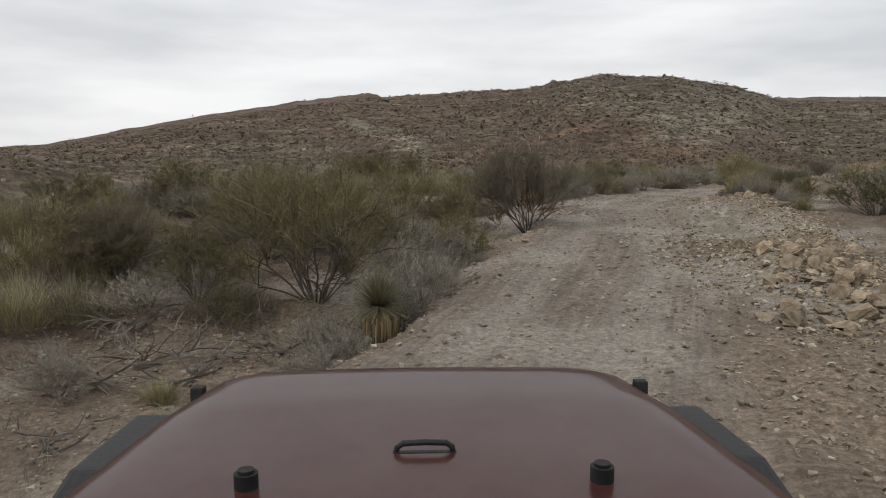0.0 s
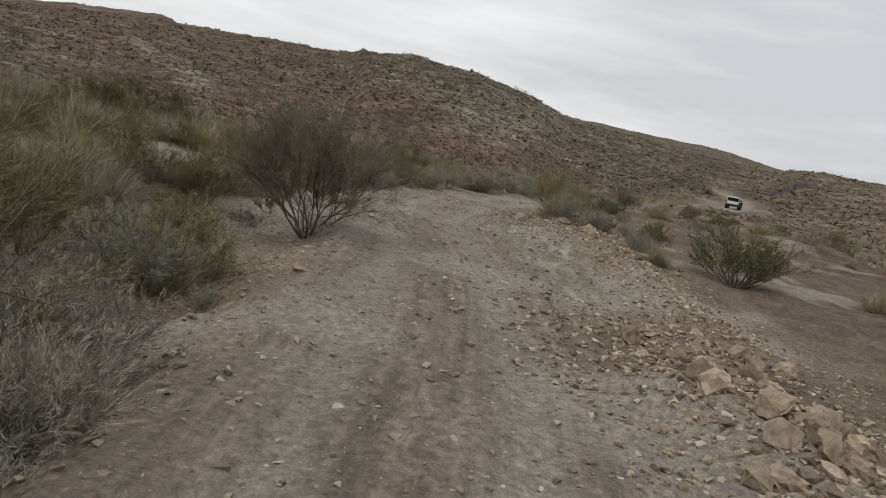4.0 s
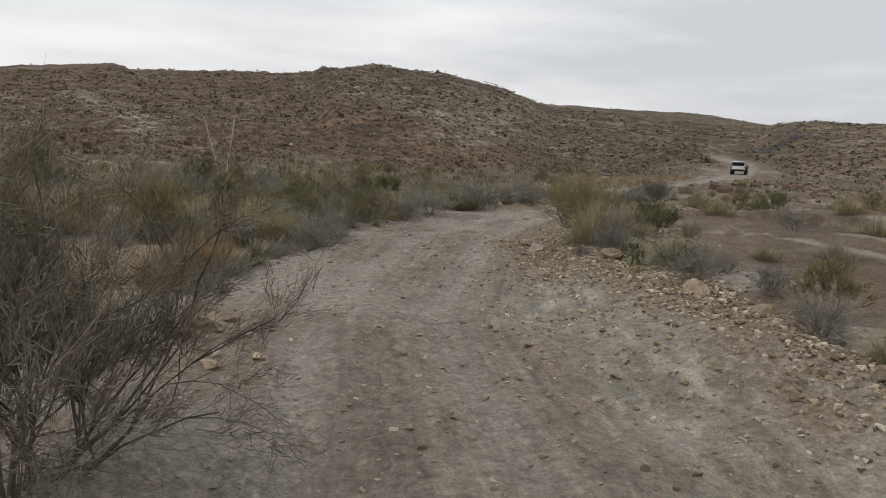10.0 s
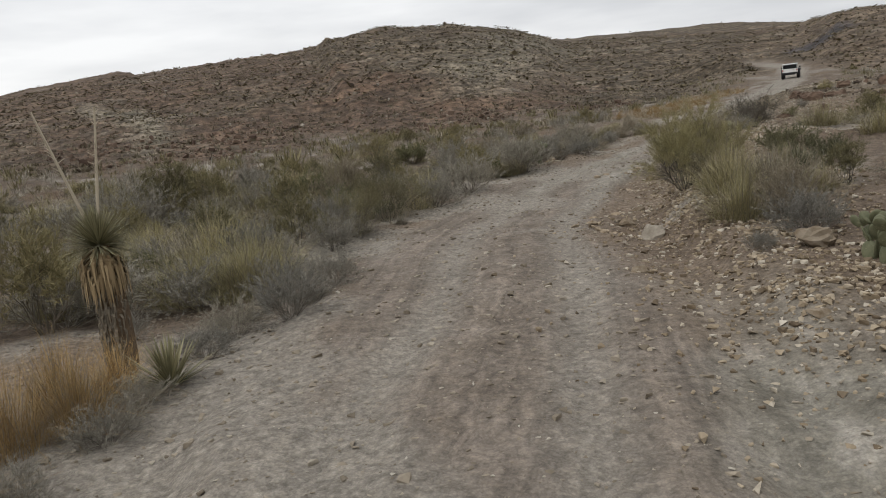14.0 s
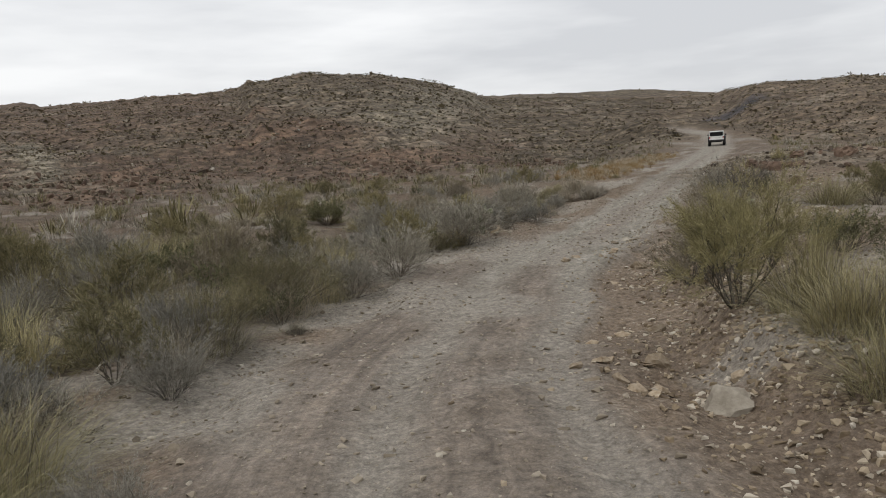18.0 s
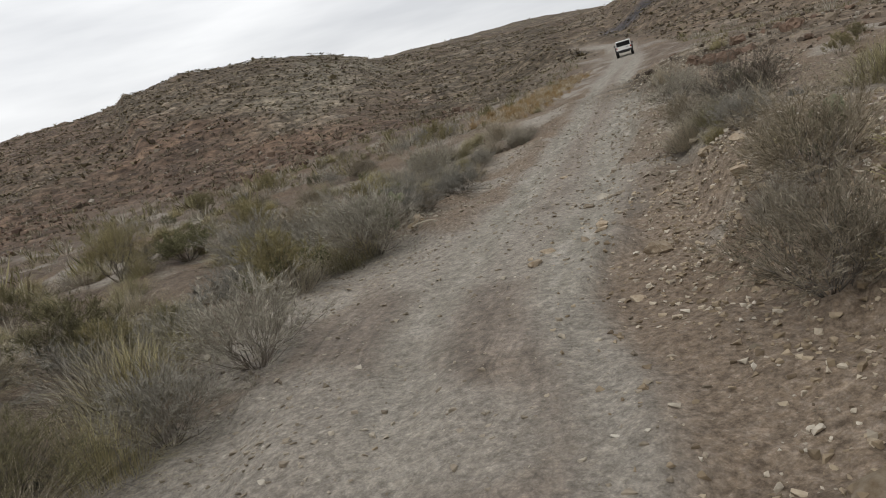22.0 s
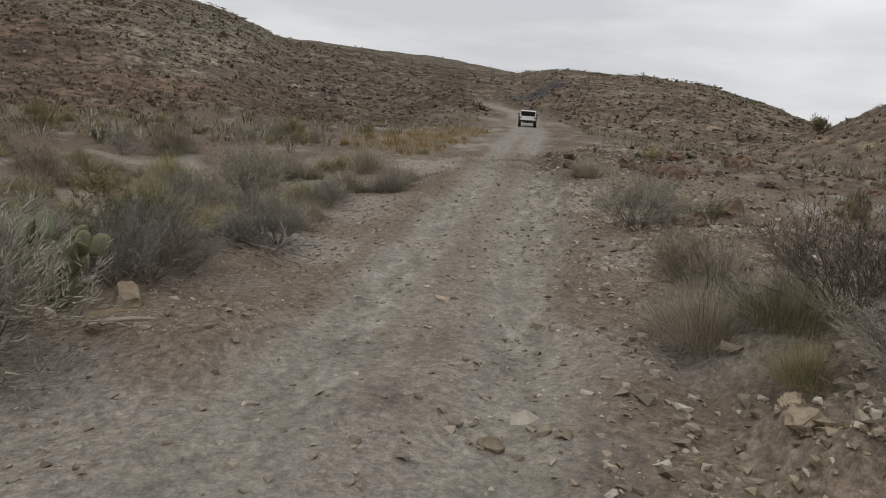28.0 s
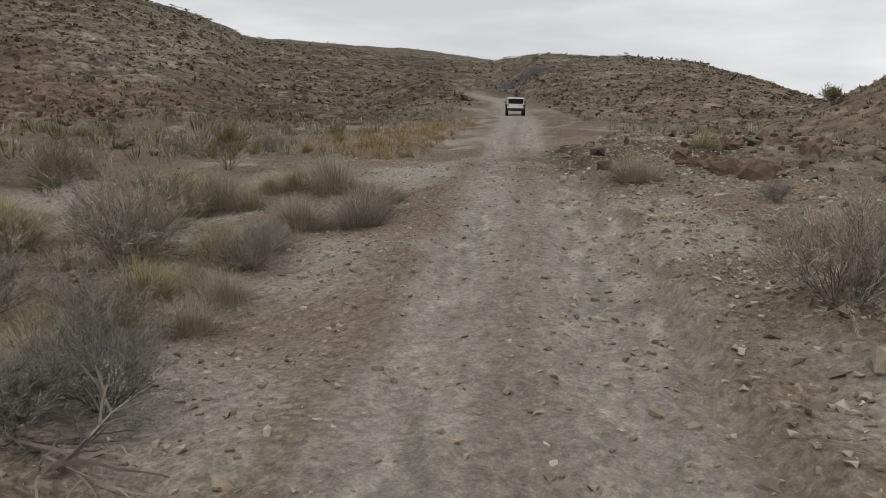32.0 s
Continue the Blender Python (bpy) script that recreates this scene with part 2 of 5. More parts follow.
GROUND = ground_material()
STONE = simple("pale_limestone", (0.2, 0.145, 0.09), (0.38, 0.32, 0.24), 0.9, 3.5, 0.6, 0.4)
STONE_GREY = simple("grey_limestone", (0.17, 0.145, 0.11), (0.34, 0.305, 0.25), 0.9, 4.0, 0.7, 0.2)
STONE_RED = simple("reddish_sandstone", (0.085, 0.057, 0.041), (0.2, 0.138, 0.1), 0.9, 5.0, 0.5, 0.25)

# ---- the lie of the land ----
# Centre line of the track: x, y, height.
ROAD = [(-0.5, -60, -0.6), (-0.3, -25, -0.25), (0, -8, 0.0), (0.25, 0, 0.06), (0.4, 2.9, 0.03), (0.78, 5.0, 0.12), (1.63, 7.4, 0.22), (2.33, 9.3, 0.32), (3.1, 11.4, 0.42), (4.1, 14.6, 0.57), (4.85, 17.0, 0.6),
        (5.3, 19.1, 0.63), (5.75, 21.2, 0.71), (6.6, 23.3, 0.75), (8.24, 26.5, 0.8), (9.48, 29.4, 0.73), (10.8, 31.66, 0.62), (12.2, 33.36, 0.64), (13.55, 35.45, 0.66), (15.4, 37.3, 0.71), (17.97, 39.75, 0.68),
        (22.28, 44.02, 0.78), (28.53, 49.77, 1.0), (37.53, 58.67, 1.4), (45.87, 67.0, 1.6), (52.9, 73.35, 1.9), (63.2, 83.0, 2.4), (72.5, 92.7, 2.9), (79.5, 100, 3.7), (84, 107, 4.6), (86, 116, 5.6), (84, 126, 6.6)]
# Skyline round (9, 20): compass angle from +y, rise in degrees, distance of the crest, distance of the foot.
HILLS = [(-180, 1.0, 260, 90), (-90, 0.3, 300, 80), (-50, 0.3, 300, 40), (-30, 1.4, 300, 36), (-19, 3.75, 310, 38), (-11, 5.05, 310, 42), (-6, 5.7, 310, 46), (-5, 5.4, 300, 46), (2, 5.95, 270, 50),
         (7.5, 6.15, 230, 58), (8.4, 6.8, 200, 58), (13, 7.2, 200, 60), (18, 6.85, 200, 60), (21, 6.35, 205, 60), (24.5, 5.35, 230, 62), (26, 4.85, 290, 66), (38, 4.45, 330, 85), (42.5, 3.85, 260, 105),
         (44.5, 4.2, 195, 98), (50, 4.15, 190, 88), (55, 3.85, 190, 80), (59, 2.7, 185, 76), (62, 1.5, 180, 76), (75, 1.6, 180, 76), (90, 2.4, 200, 80), (180, 1.0, 260, 90)]
CX, CY = 9.0, 20.0
GRAD = np.random.RandomState(7).uniform(0, 2 * np.pi, (256, 256))
GX, GY = np.cos(GRAD), np.sin(GRAD)


def perlin(x, y):
    xi, yi = np.floor(x).astype(int), np.floor(y).astype(int)
    fx, fy = x - xi, y - yi
    u, v = fx * fx * fx * (fx * (fx * 6 - 15) + 10), fy * fy * fy * (fy * (fy * 6 - 15) + 10)

    def corner(a, b):
        i, j = (xi + a) % 256, (yi + b) % 256
        return GX[i, j] * (fx - a) + GY[i, j] * (fy - b)

    return (corner(0, 0) * (1 - u) + corner(1, 0) * u) * (1 - v) + (corner(0, 1) * (1 - u) + corner(1, 1) * u) * v


def fbm(x, y, octaves=4, gain=0.5):
    total, amp = 0.0, 1.0
    for k in range(octaves):
        total = total + amp * perlin(x * 2**k + 31.7 * k, y * 2**k + 17.3 * k)
        amp *= gain
    return total


def smooth(a, b, x):
    t = np.clip((x - a) / (b - a), 0, 1)
    return t * t * (3 - 2 * t)


def line_samples():
    """The centre line as close samples of x, y, z, by a Catmull-Rom curve."""
    p = np.array(ROAD, float)
    out = []
    for i in range(1, len(p) - 2):
        a, b, c, d = p[i - 1 : i + 3]
        n = max(4, int(np.hypot(*(c - b)[:2]) / 0.4))
        t = (np.arange(n) / n)[:, None]
        out.append(0.5 * (2 * b + (c - a) * t + (2 * a - 5 * b + 4 * c - d) * t**2 + (3 * b - a - 3 * c + d) * t**3))
    return np.concatenate(out)


LINE = line_samples()
LDIR = np.gradient(LINE[:, :2], axis=0)
LDIR /= np.hypot(LDIR[:, 0], LDIR[:, 1])[:, None]
LARC = np.r_[0, np.cumsum(np.hypot(*np.diff(LINE[:, :2], axis=0).T))]


def to_road(x, y):
    """Sideways distance (right is plus), way along and height of the nearest piece of the centre line."""
    best, near = np.full(x.shape, 1e9), np.zeros(x.shape, int)
    for k in range(0, len(LINE), 8):
        d = (x - LINE[k, 0]) ** 2 + (y - LINE[k, 1]) ** 2
        closer = d < best
        best[closer], near[closer] = d[closer], k
    rough = near.copy()
    for step in range(-8, 9):
        k = np.clip(rough + step, 0, len(LINE) - 1)
        d = (x - LINE[k, 0]) ** 2 + (y - LINE[k, 1]) ** 2
        closer = d < best
        best[closer], near[closer] = d[closer], k[closer]
    ex, ey = x - LINE[near, 0], y - LINE[near, 1]
    side = ex * LDIR[near, 1] - ey * LDIR[near, 0]
    along = ex * LDIR[near, 0] + ey * LDIR[near, 1]
    dist = np.sqrt(best)
    return np.where(side < 0, -dist, dist), LARC[near] + along, LINE[near, 2] + 0 * along


def land(x, y):
    """Height of the ground and the shares of track, hillside and silt there."""
    x, y = np.asarray(x, float), np.asarray(y, float)
    u, s, zr = to_road(x, y)
    au = np.abs(u)
    base = 0.35 + 0.011 * y + 0.007 * x
    base = base + 0.1 * smooth(14, 22, y) * (1 - smooth(60, 90, y))
    base = np.where(y < 0, 0.35 + 0.004 * y + 0.007 * x, base)
    keep = 1 - smooth(3.0, 14.0, au)
    z = base * (1 - keep) + zr * keep
    wob = 0.35 * fbm(s * 0.25, s * 0 + 3.3, 2) + 0.3 * fbm(s * 1.1, u * 0.5, 3, 0.6)
    bend = 0.55 * smooth(50, 56, s) * (1 - smooth(63, 68, s))
    inroad = 1 - smooth(1.45, 1.95, np.abs(u + bend) + wob + 0.5 * smooth(63, 72, s) * (1 - smooth(95, 110, s)))
    # shoulder: a low bank on the right, a shallow wash on the left
    z = z + (0.12 * smooth(38, 44, s) + 0.2 * smooth(53, 57, s) + 0.42 * smooth(60, 64.5, s) - 0.58 * smooth(67.5, 73, s)) * smooth(2.2, 3.0, u + wob + 0.35 * fbm(s * 0.9, u * 0.9, 3)) * (1 - smooth(10, 18, u))
    z = z - (0.38 - 0.32 * smooth(18.5, 22, y)) * smooth(1.7, 2.6, -u - wob) * (1 - smooth(4.0, 8.0, -u))
    z = z - 0.16 * np.exp(-(((u - 2.0 - 0.5 * wob) / 0.45) ** 2)) * smooth(44, 49, s) * (1 - smooth(57, 61, s))
    z = z + 0.26 * smooth(71, 75, s) * (1 - smooth(92, 104, s)) * smooth(1.42, 1.62, u + 0.4 * wob + 0.25 * fbm(s * 1.3, s * 0, 2)) * (1 - smooth(5, 12, u))
    crest_u = u - 3.75 - 0.6 * wob - 0.35 * smooth(45, 50, s)
    z = z + (0.2 + 0.12 * fbm(s * 0.8, u * 0.8, 2)) * np.exp(-((crest_u / np.where(crest_u < 0, 0.75, 0.5)) ** 2)) * smooth(39, 42, s) * (1 - smooth(50, 53, s))
    off = 1 - inroad
    z = z + off * (0.34 * fbm(x * 0.16, y * 0.16, 3) + 0.12 * fbm(x * 0.7, y * 0.7, 3, 0.55) + 0.035 * fbm(x * 2.6, y * 2.6, 3, 0.6))
    # wheel ruts, washed-out hollows and stones in the track
    ruts = np.exp(-(((au - 0.78 + 0.2 * wob) / 0.26) ** 2))
    z = z + inroad * (-0.055 * ruts + 0.07 * fbm(x * 0.5, y * 0.5, 3) + 0.03 * fbm(x * 2.2, y * 2.2, 4, 0.6))
    dx, dy = x - CX, y - CY
    r, az = np.hypot(dx, dy), np.degrees(np.arctan2(dx, dy))
    rows = np.array(HILLS)
    rise, crest, foot = (np.interp(az, rows[:, 0], rows[:, k]) for k in (1, 2, 3))
    top = 2.3 + crest * np.tan(np.radians(rise))
    t = np.clip((r - foot) / (crest - foot), 0, 1)
    up = 0.6 * t**1.25 + 0.4 * smooth(0, 1, t)
    hz = z * (1 - up) + top * up
    rim = np.exp(-(((r - crest) / 14.0) ** 2))
    hz = hz + rim * (1.1 * fbm(x * 0.09, y * 0.09, 3, 0.6) + 0.5 * fbm(x * 0.31, y * 0.31, 2)) * (1 - 0.5 * smooth(24, 30, az))
    hz = hz + up * (1 - t) * 4 * (0.9 * fbm(x * 0.022, y * 0.022, 4) + 0.3 * fbm(x * 0.12, y * 0.12, 3)) - np.clip(r - crest, 0, None) * 0.03
    red = np.exp(-(((x - 41) / 9.0) ** 2 + ((y - 51) / 6.0) ** 2))
    spur = 1 - smooth(0, 38, np.hypot(x - 100, y - 40))
    hz, t = hz + 22 * spur, np.maximum(t, spur * 1.2)
    hill = smooth(0.0, 0.10, t + 0.08 * fbm(x * 0.05, y * 0.05, 3)) * smooth(5 - 2.9 * smooth(64, 78, y), 9 - 5.2 * smooth(64, 78, y), au)
    z = np.where(t > 0, hz * smooth(1.5, 7, au) + z * (1 - smooth(1.5, 7, au)), z)
    z = z + 0.45 * red + 0.3 * np.exp(-(((x - 5.6) / 0.8) ** 2 + ((y - 9.6) / 1.4) ** 2))
    hill = np.maximum(hill, smooth(0.15, 0.5, red))
    z = z + 1.6 * smooth(8, 45, -x) * smooth(-10, 10, y) * (1 - smooth(60, 100, y))
    hill = np.maximum(hill, 0.8 * smooth(9, 17, -x + 3 * fbm(x * 0.1, y * 0.1, 2)))
    rough = smooth(0.02, 0.2, np.maximum(t, 0.3 * smooth(9, 17, -x))) * smooth(3, 8, au)
    gully = np.abs(fbm(x * 0.028 + 4, y * 0.028, 3, 0.5))
    z = z + rough * (0.5 * fbm(x * 0.3, y * 0.3, 4, 0.6) + 2.2 * (gully - 0.25) * (1 - t))
    silt = np.clip(0.85 * smooth(0.12, 0.34, fbm(x * 0.3 + 5, y * 0.3, 3)) * (1 - hill) + (0.35 + 0.5 * smooth(44, 52, s)) * ruts * (1 - hill) * (0.75 + 0.5 * fbm(s * 0.3, u * 0.8, 2)) + 0.85 * np.exp(-(((u + 2.6) / 0.75) ** 2)) * (1 - smooth(30, 50, s) * (1 - smooth(38, 46, s))) * smooth(-0.1, 0.15, fbm(s * 0.2, s * 0, 2)) + 0.95 * np.exp(-(((u + 2.95) / 0.75) ** 4)) * smooth(46, 51, s) * (1 - smooth(64, 70, s)) * smooth(-0.3, 0.05, fbm(x * 0.6, y * 0.6, 2)), 0, 1)
    return z, inroad, hill, silt


def tint(x, y):
    """Reddish lower beds on the left hill, plain tan slopes on the right, a bare dark shale face at the head of the track."""
    dx, dy = x - CX, y - CY
    r, az = np.hypot(dx, dy), np.degrees(np.arctan2(dx, dy))
    wav = fbm(x * 0.03, y * 0.03, 3)
    red = smooth(44, 62, r) * (1 - smooth(95, 130, r + 50 * wav)) * (1 - smooth(24, 30, az + 8 * wav)) * smooth(-25, -5, az)
    red = np.maximum(red, 0.8 * smooth(110, 140, r + 30 * wav) * (1 - smooth(5, 8.5, az)))
    tan = smooth(38, 45, az + 4 * wav)
    shale = np.exp(-(((x - 121) / 7.0) ** 2 + ((y - 139) / 9.0) ** 2)) + 0.12 * wav
    flank = np.exp(-(((az - 20.5 + 6 * wav - 0.03 * (r - 120)) / 3.2) ** 2)) * smooth(75, 110, r) * (1 - smooth(195, 210, r))
    wash = np.exp(-(((az + 7 + 5 * wav) / 1.6) ** 2)) * smooth(60, 75, r) * (1 - smooth(130, 170, r))
    return red, tan, smooth(0.35, 0.6, shale), np.clip(0.75 * flank + wash, 0, 1)


def spaced(lo, a, b, hi, fine, grow):
    """Grid lines: even between a and b, and wider and wider out to lo and hi."""
    mid = list(np.arange(a, b, fine))
    right, left, step = [b], [a], fine
    while right[-1] < hi or left[0] > lo:
        step *= grow
        right.append(right[-1] + step)
        left.insert(0, left[0] - step)
    return np.array(left[:-1] + mid + right)


def build_ground():
    xs, ys = spaced(-1500, -9, 37, 1500, 0.17, 1.034), spaced(-1500, 3, 60, 1500, 0.18, 1.034)
    gx, gy = np.meshgrid(xs, ys)
    z, road, hill, silt = land(gx.ravel(), gy.ravel())
    nx, ny = len(xs), len(ys)
    mesh = bpy.data.meshes.new("ground")
    idx = np.arange(nx * ny).reshape(ny, nx)
    quads = np.stack([idx[:-1, :-1], idx[:-1, 1:], idx[1:, 1:], idx[1:, :-1]], -1).reshape(-1, 4)
    mesh.vertices.add(nx * ny)
    mesh.vertices.foreach_set("co", np.stack([gx.ravel(), gy.ravel(), z], -1).ravel().astype(np.float32))
    mesh.loops.add(quads.size)
    mesh.loops.foreach_set("vertex_index", quads.ravel().astype(np.int32))
    mesh.polygons.add(len(quads))
    mesh.polygons.foreach_set("loop_start", (np.arange(len(quads)) * 4).astype(np.int32))
    mesh.polygons.foreach_set("use_smooth", np.ones(len(quads), bool))
    side, way, _ = to_road(gx.ravel(), gy.ravel())
    mesh.attributes.new("lane", "FLOAT_VECTOR", "POINT").data.foreach_set("vector", np.stack([side, way, 0 * way], -1).astype(np.float32).ravel())
    redbed, tan, shale, chalk = tint(gx.ravel(), gy.ravel())
    rut = np.exp(-(((np.abs(side) - 0.78) / (0.26 + 0.16 * smooth(60, 70, way))) ** 2)) * road * np.clip(0.62 + 0.25 * smooth(60, 70, way) + 0.9 * fbm(way * 0.35, side * 0.9 + 9, 3), 0, 1)
    rut = np.clip(rut * (1 + 0.35 * smooth(58, 68, way)) + 0.18 * road * smooth(60, 70, way), 0, 1)
    spill = np.exp(-((np.clip(np.abs(side) - 2.0, 0, None) / np.where(side > 0, 4.2 + 4 * smooth(62, 72, way), 3.2 + 4 * smooth(64, 74, way))) ** 2)) * np.clip(0.75 + 1.0 * fbm(gx.ravel() * 0.3, gy.ravel() * 0.3 + 5, 3), 0.45, 1) * (1 - 0.6 * smooth(95, 115, way)) * (1 - 0.15 * smooth(68, 76, way))
    spill = np.maximum(spill, 0.95 * np.exp(-(((gx.ravel() - 2.0) / 3.0) ** 4 + ((gy.ravel() - 25.6) / 3.2) ** 4)))
    silt = np.maximum(silt, 0.85 * np.exp(-(((gx.ravel() - 21.6) / 2.6) ** 2 + ((gy.ravel() - 35.8) / 1.8) ** 2)))
    clay = np.exp(-(((side - 2.25 - 0.3 * fbm(way * 0.5, way * 0, 2)) / 0.72) ** 4)) * smooth(38, 43, way) * (1 - smooth(50, 54, way)) * np.clip(0.8 + 0.9 * fbm(way * 0.4, side * 1.2 + 3, 3), 0, 1)
    clay = np.maximum(clay, 0.9 * np.exp(-(((side - 1.25) / 0.3) ** 2)) * smooth(72, 76, way) * (1 - smooth(88, 96, way)))
    tread = np.exp(-(((np.abs(side) - 0.8) / 0.4) ** 4)) * road * smooth(58, 68, way) * np.clip(0.78 + 0.9 * fbm(way * 0.22, side * 0.9 + 9, 3), 0.15, 0.95)
    clay = np.maximum(clay, tread)
    for name, v in (("clay", clay), ("spill", spill), ("rut", rut), ("road", road), ("hill", hill), ("silt", silt), ("redbed", redbed), ("tan", tan), ("shale", shale), ("chalk", chalk)):
        mesh.attributes.new(name, "FLOAT", "POINT").data.foreach_set("value", v.astype(np.float32))
    mesh.update()
    mesh.validate()
    mesh.materials.append(GROUND)
    return tagged(new("ground", mesh), "stony desert ground with a rutted dirt track and hills", "ground", kind="structure")


ground = build_ground()


def floor_z(x, y):
    return float(land(np.array([x]), np.array([y]))[0][0])


# ---- helpers for things ----
def part(name, bm, mat, parent, label="", flat=True):
    """Links a bmesh, or (verts, faces), as one mesh object under a thing or a part."""
    me = bpy.data.meshes.new(name)
    if isinstance(bm, tuple):
        me.from_pydata(*bm[:1], [], bm[1])
    else:
        bm.to_mesh(me)
        bm.free()
    me.materials.append(mat)
    if not flat:
        me.polygons.foreach_set("use_smooth", np.ones(len(me.polygons), bool))
    me.update()
    ob = new(name, me)
    ob.parent = parent
    if label:
        tagged(ob, label)
    return ob


class Strands:
    """Gathers thin tapered stems and blades as plain vertex and face lists."""

    def __init__(self):
        self.v, self.f = [], []

    def stem(self, pts, r0, r1, sides=3):
        n, base = len(pts), len(self.v)
        if sides == 2:
            a = (pts[-1] - pts[0]).cross(Vector((rnd(-1, 1), rnd(-1, 1), rnd(-1, 1)))).normalized()
            for i, p in enumerate(pts):
                r = r0 + (r1 - r0) * i / (n - 1)
                self.v += [p - a * r, p + a * r]
            self.f += [(base + 2 * i, base + 2 * i + 1, base + 2 * i + 3, base + 2 * i + 2) for i in range(n - 1)]
            return
        for i, p in enumerate(pts):
            d = (pts[min(i + 1, n - 1)] - pts[max(i - 1, 0)]).normalized()
            a = d.cross(Vector((0.31, 0.77, 0.55))).normalized()
            b = d.cross(a)
            r = r0 + (r1 - r0) * i / (n - 1)
            for k in range(sides):
                t = 2 * math.pi * k / sides
                self.v.append(p + (a * math.cos(t) + b * math.sin(t)) * r)
        for i in range(n - 1):
            for k in range(sides):
                j = (k + 1) % sides
                self.f.append((base + i * sides + k, base + i * sides + j, base + (i + 1) * sides + j, base + (i + 1) * sides + k))
        self.f.append(tuple(base + (n - 1) * sides + k for k in range(sides)))

    def blade(self, pts, w, thick=0.0):
        """A leaf: a strip that ends in a point, folded along its middle."""
        base, n = len(self.v), len(pts)
        d = (pts[-1] - pts[0]).normalized()
        side = d.cross(Vector((0, 0, 1)))
        side = side.normalized() if side.length > 1e-3 else Vector((1, 0, 0))
        lift = side.cross(d)
        if not thick:
            for i, p in enumerate(pts):
                h = w * (1 - (i / (n - 1)) ** 1.6) + 0.0004
                self.v += [p - side * h, p + side * h]
            self.f += [(base + 2 * i, base + 2 * i + 1, base + 2 * i + 3, base + 2 * i + 2) for i in range(n - 1)]
            return
        for i, p in enumerate(pts):
            h = w * (1 - (i / (n - 1)) ** 1.6) + 0.0005
            self.v += [p - side * h, p - lift * thick * (1 - i / (n - 1)), p + side * h]
        for i in range(n - 1):
            b = base + 3 * i
            self.f += [(b, b + 1, b + 4, b + 3), (b + 1, b + 2, b + 5, b + 4)]

    def leaf(self, p, d, length, w):
        base = len(self.v)
        s = d.cross(Vector((random.uniform(-1, 1), random.uniform(-1, 1), random.uniform(-1, 1)))).normalized() * w
        self.v += [p + s, p + d * length, p - s]
        self.f.append((base, base + 1, base + 2))

    def mesh(self):
        return [tuple(v) for v in self.v], self.f


def rnd(a, b):
    return random.uniform(a, b)


def grow(out, p, d, length, r, depth, leafy, leaves, kink=0.25, rise=0.12, fork=3, size=(0.025, 0.006), loose=1.0):
    """One crooked branch that forks on; leaves of the given length and half width gather on the outer twigs."""
    pts, n = [p.copy()], (2, 3, 4, 4)[min(depth, 3)]
    for _ in range(n):
        d = (d + Vector((rnd(-kink, kink), rnd(-kink, kink), rnd(-kink, kink) + rise))).normalized()
        pts.append(pts[-1] + d * length / n)
    (leaves if depth == 0 else out).stem(pts, r, r * 0.55, (2, 2, 3, 4)[min(depth, 3)])
    if depth == 0:
        for _ in range(leafy):
            q = pts[0].lerp(pts[-1], rnd(0.1, 1.0))
            e = (d + Vector((rnd(-1, 1), rnd(-1, 1), rnd(-1, 1))) * loose).normalized()
            leaves.leaf(q + Vector((rnd(-1, 1), rnd(-1, 1), rnd(-1, 1))) * 0.02, e, size[0] * rnd(0.6, 1.4), size[1] * rnd(0.6, 1.3))
        return
    for k in range(fork):
        q = pts[random.randrange(max(1, n - 2), n + 1)]
        e = (d + Vector((rnd(-0.75, 0.75), rnd(-0.75, 0.75), rnd(-0.35, 0.5)))).normalized()
        grow(out, q, e, length * rnd(0.55, 0.8), r * 0.55, depth - 1, leafy, leaves, kink, rise, fork, size, loose)


STEM_DARK = twig_material("dark_bark", (0.075, 0.064, 0.048), (0.18, 0.152, 0.115))
STEM_GREY = twig_material("grey_dead_wood", (0.1, 0.086, 0.07), (0.26, 0.228, 0.19))
LEAF_OLIVE = twig_material("olive_leaf", (0.1, 0.088, 0.043), (0.255, 0.22, 0.115))
LEAF_BROWN = twig_material("brown_twig_tip", (0.12, 0.1, 0.07), (0.27, 0.228, 0.162))
LEAF_TAN = twig_material("dry_tan_twig", (0.12, 0.1, 0.07), (0.3, 0.258, 0.19))
LEAF_GREY = twig_material("dusty_grey_leaf", (0.14, 0.128, 0.102), (0.35, 0.325, 0.27))
LEAF_GREEN = twig_material("dark_green_leaf", (0.07, 0.071, 0.036), (0.18, 0.17, 0.09))
BLADE_PALE = twig_material("dry_grass_blade", (0.17, 0.15, 0.075), (0.43, 0.38, 0.215))
BLADE_STRAW = twig_material("straw_blade", (0.22, 0.19, 0.138), (0.46, 0.405, 0.315))
BLADE_ORANGE = twig_material("amber_grass_blade", (0.24, 0.15, 0.058), (0.48, 0.335, 0.155))
BLADE_YUCCA = twig_material("yucca_leaf", (0.12, 0.115, 0.065), (0.32, 0.295, 0.18), 0.6)
LEAF_SAGE = twig_material("sage_olive_twig", (0.125, 0.113, 0.052), (0.31, 0.275, 0.145))
BLADE_AMBER = twig_material("amber_band_blade", (0.2, 0.125, 0.05), (0.38, 0.262, 0.12))
BLADE_SKIRT = twig_material("golden_dead_leaf", (0.15, 0.105, 0.055), (0.36, 0.27, 0.155))
PAD_GREEN = simple("cactus_skin", (0.1, 0.108, 0.06), (0.19, 0.19, 0.115), 0.6, 9.0, 0.15, 0.15)
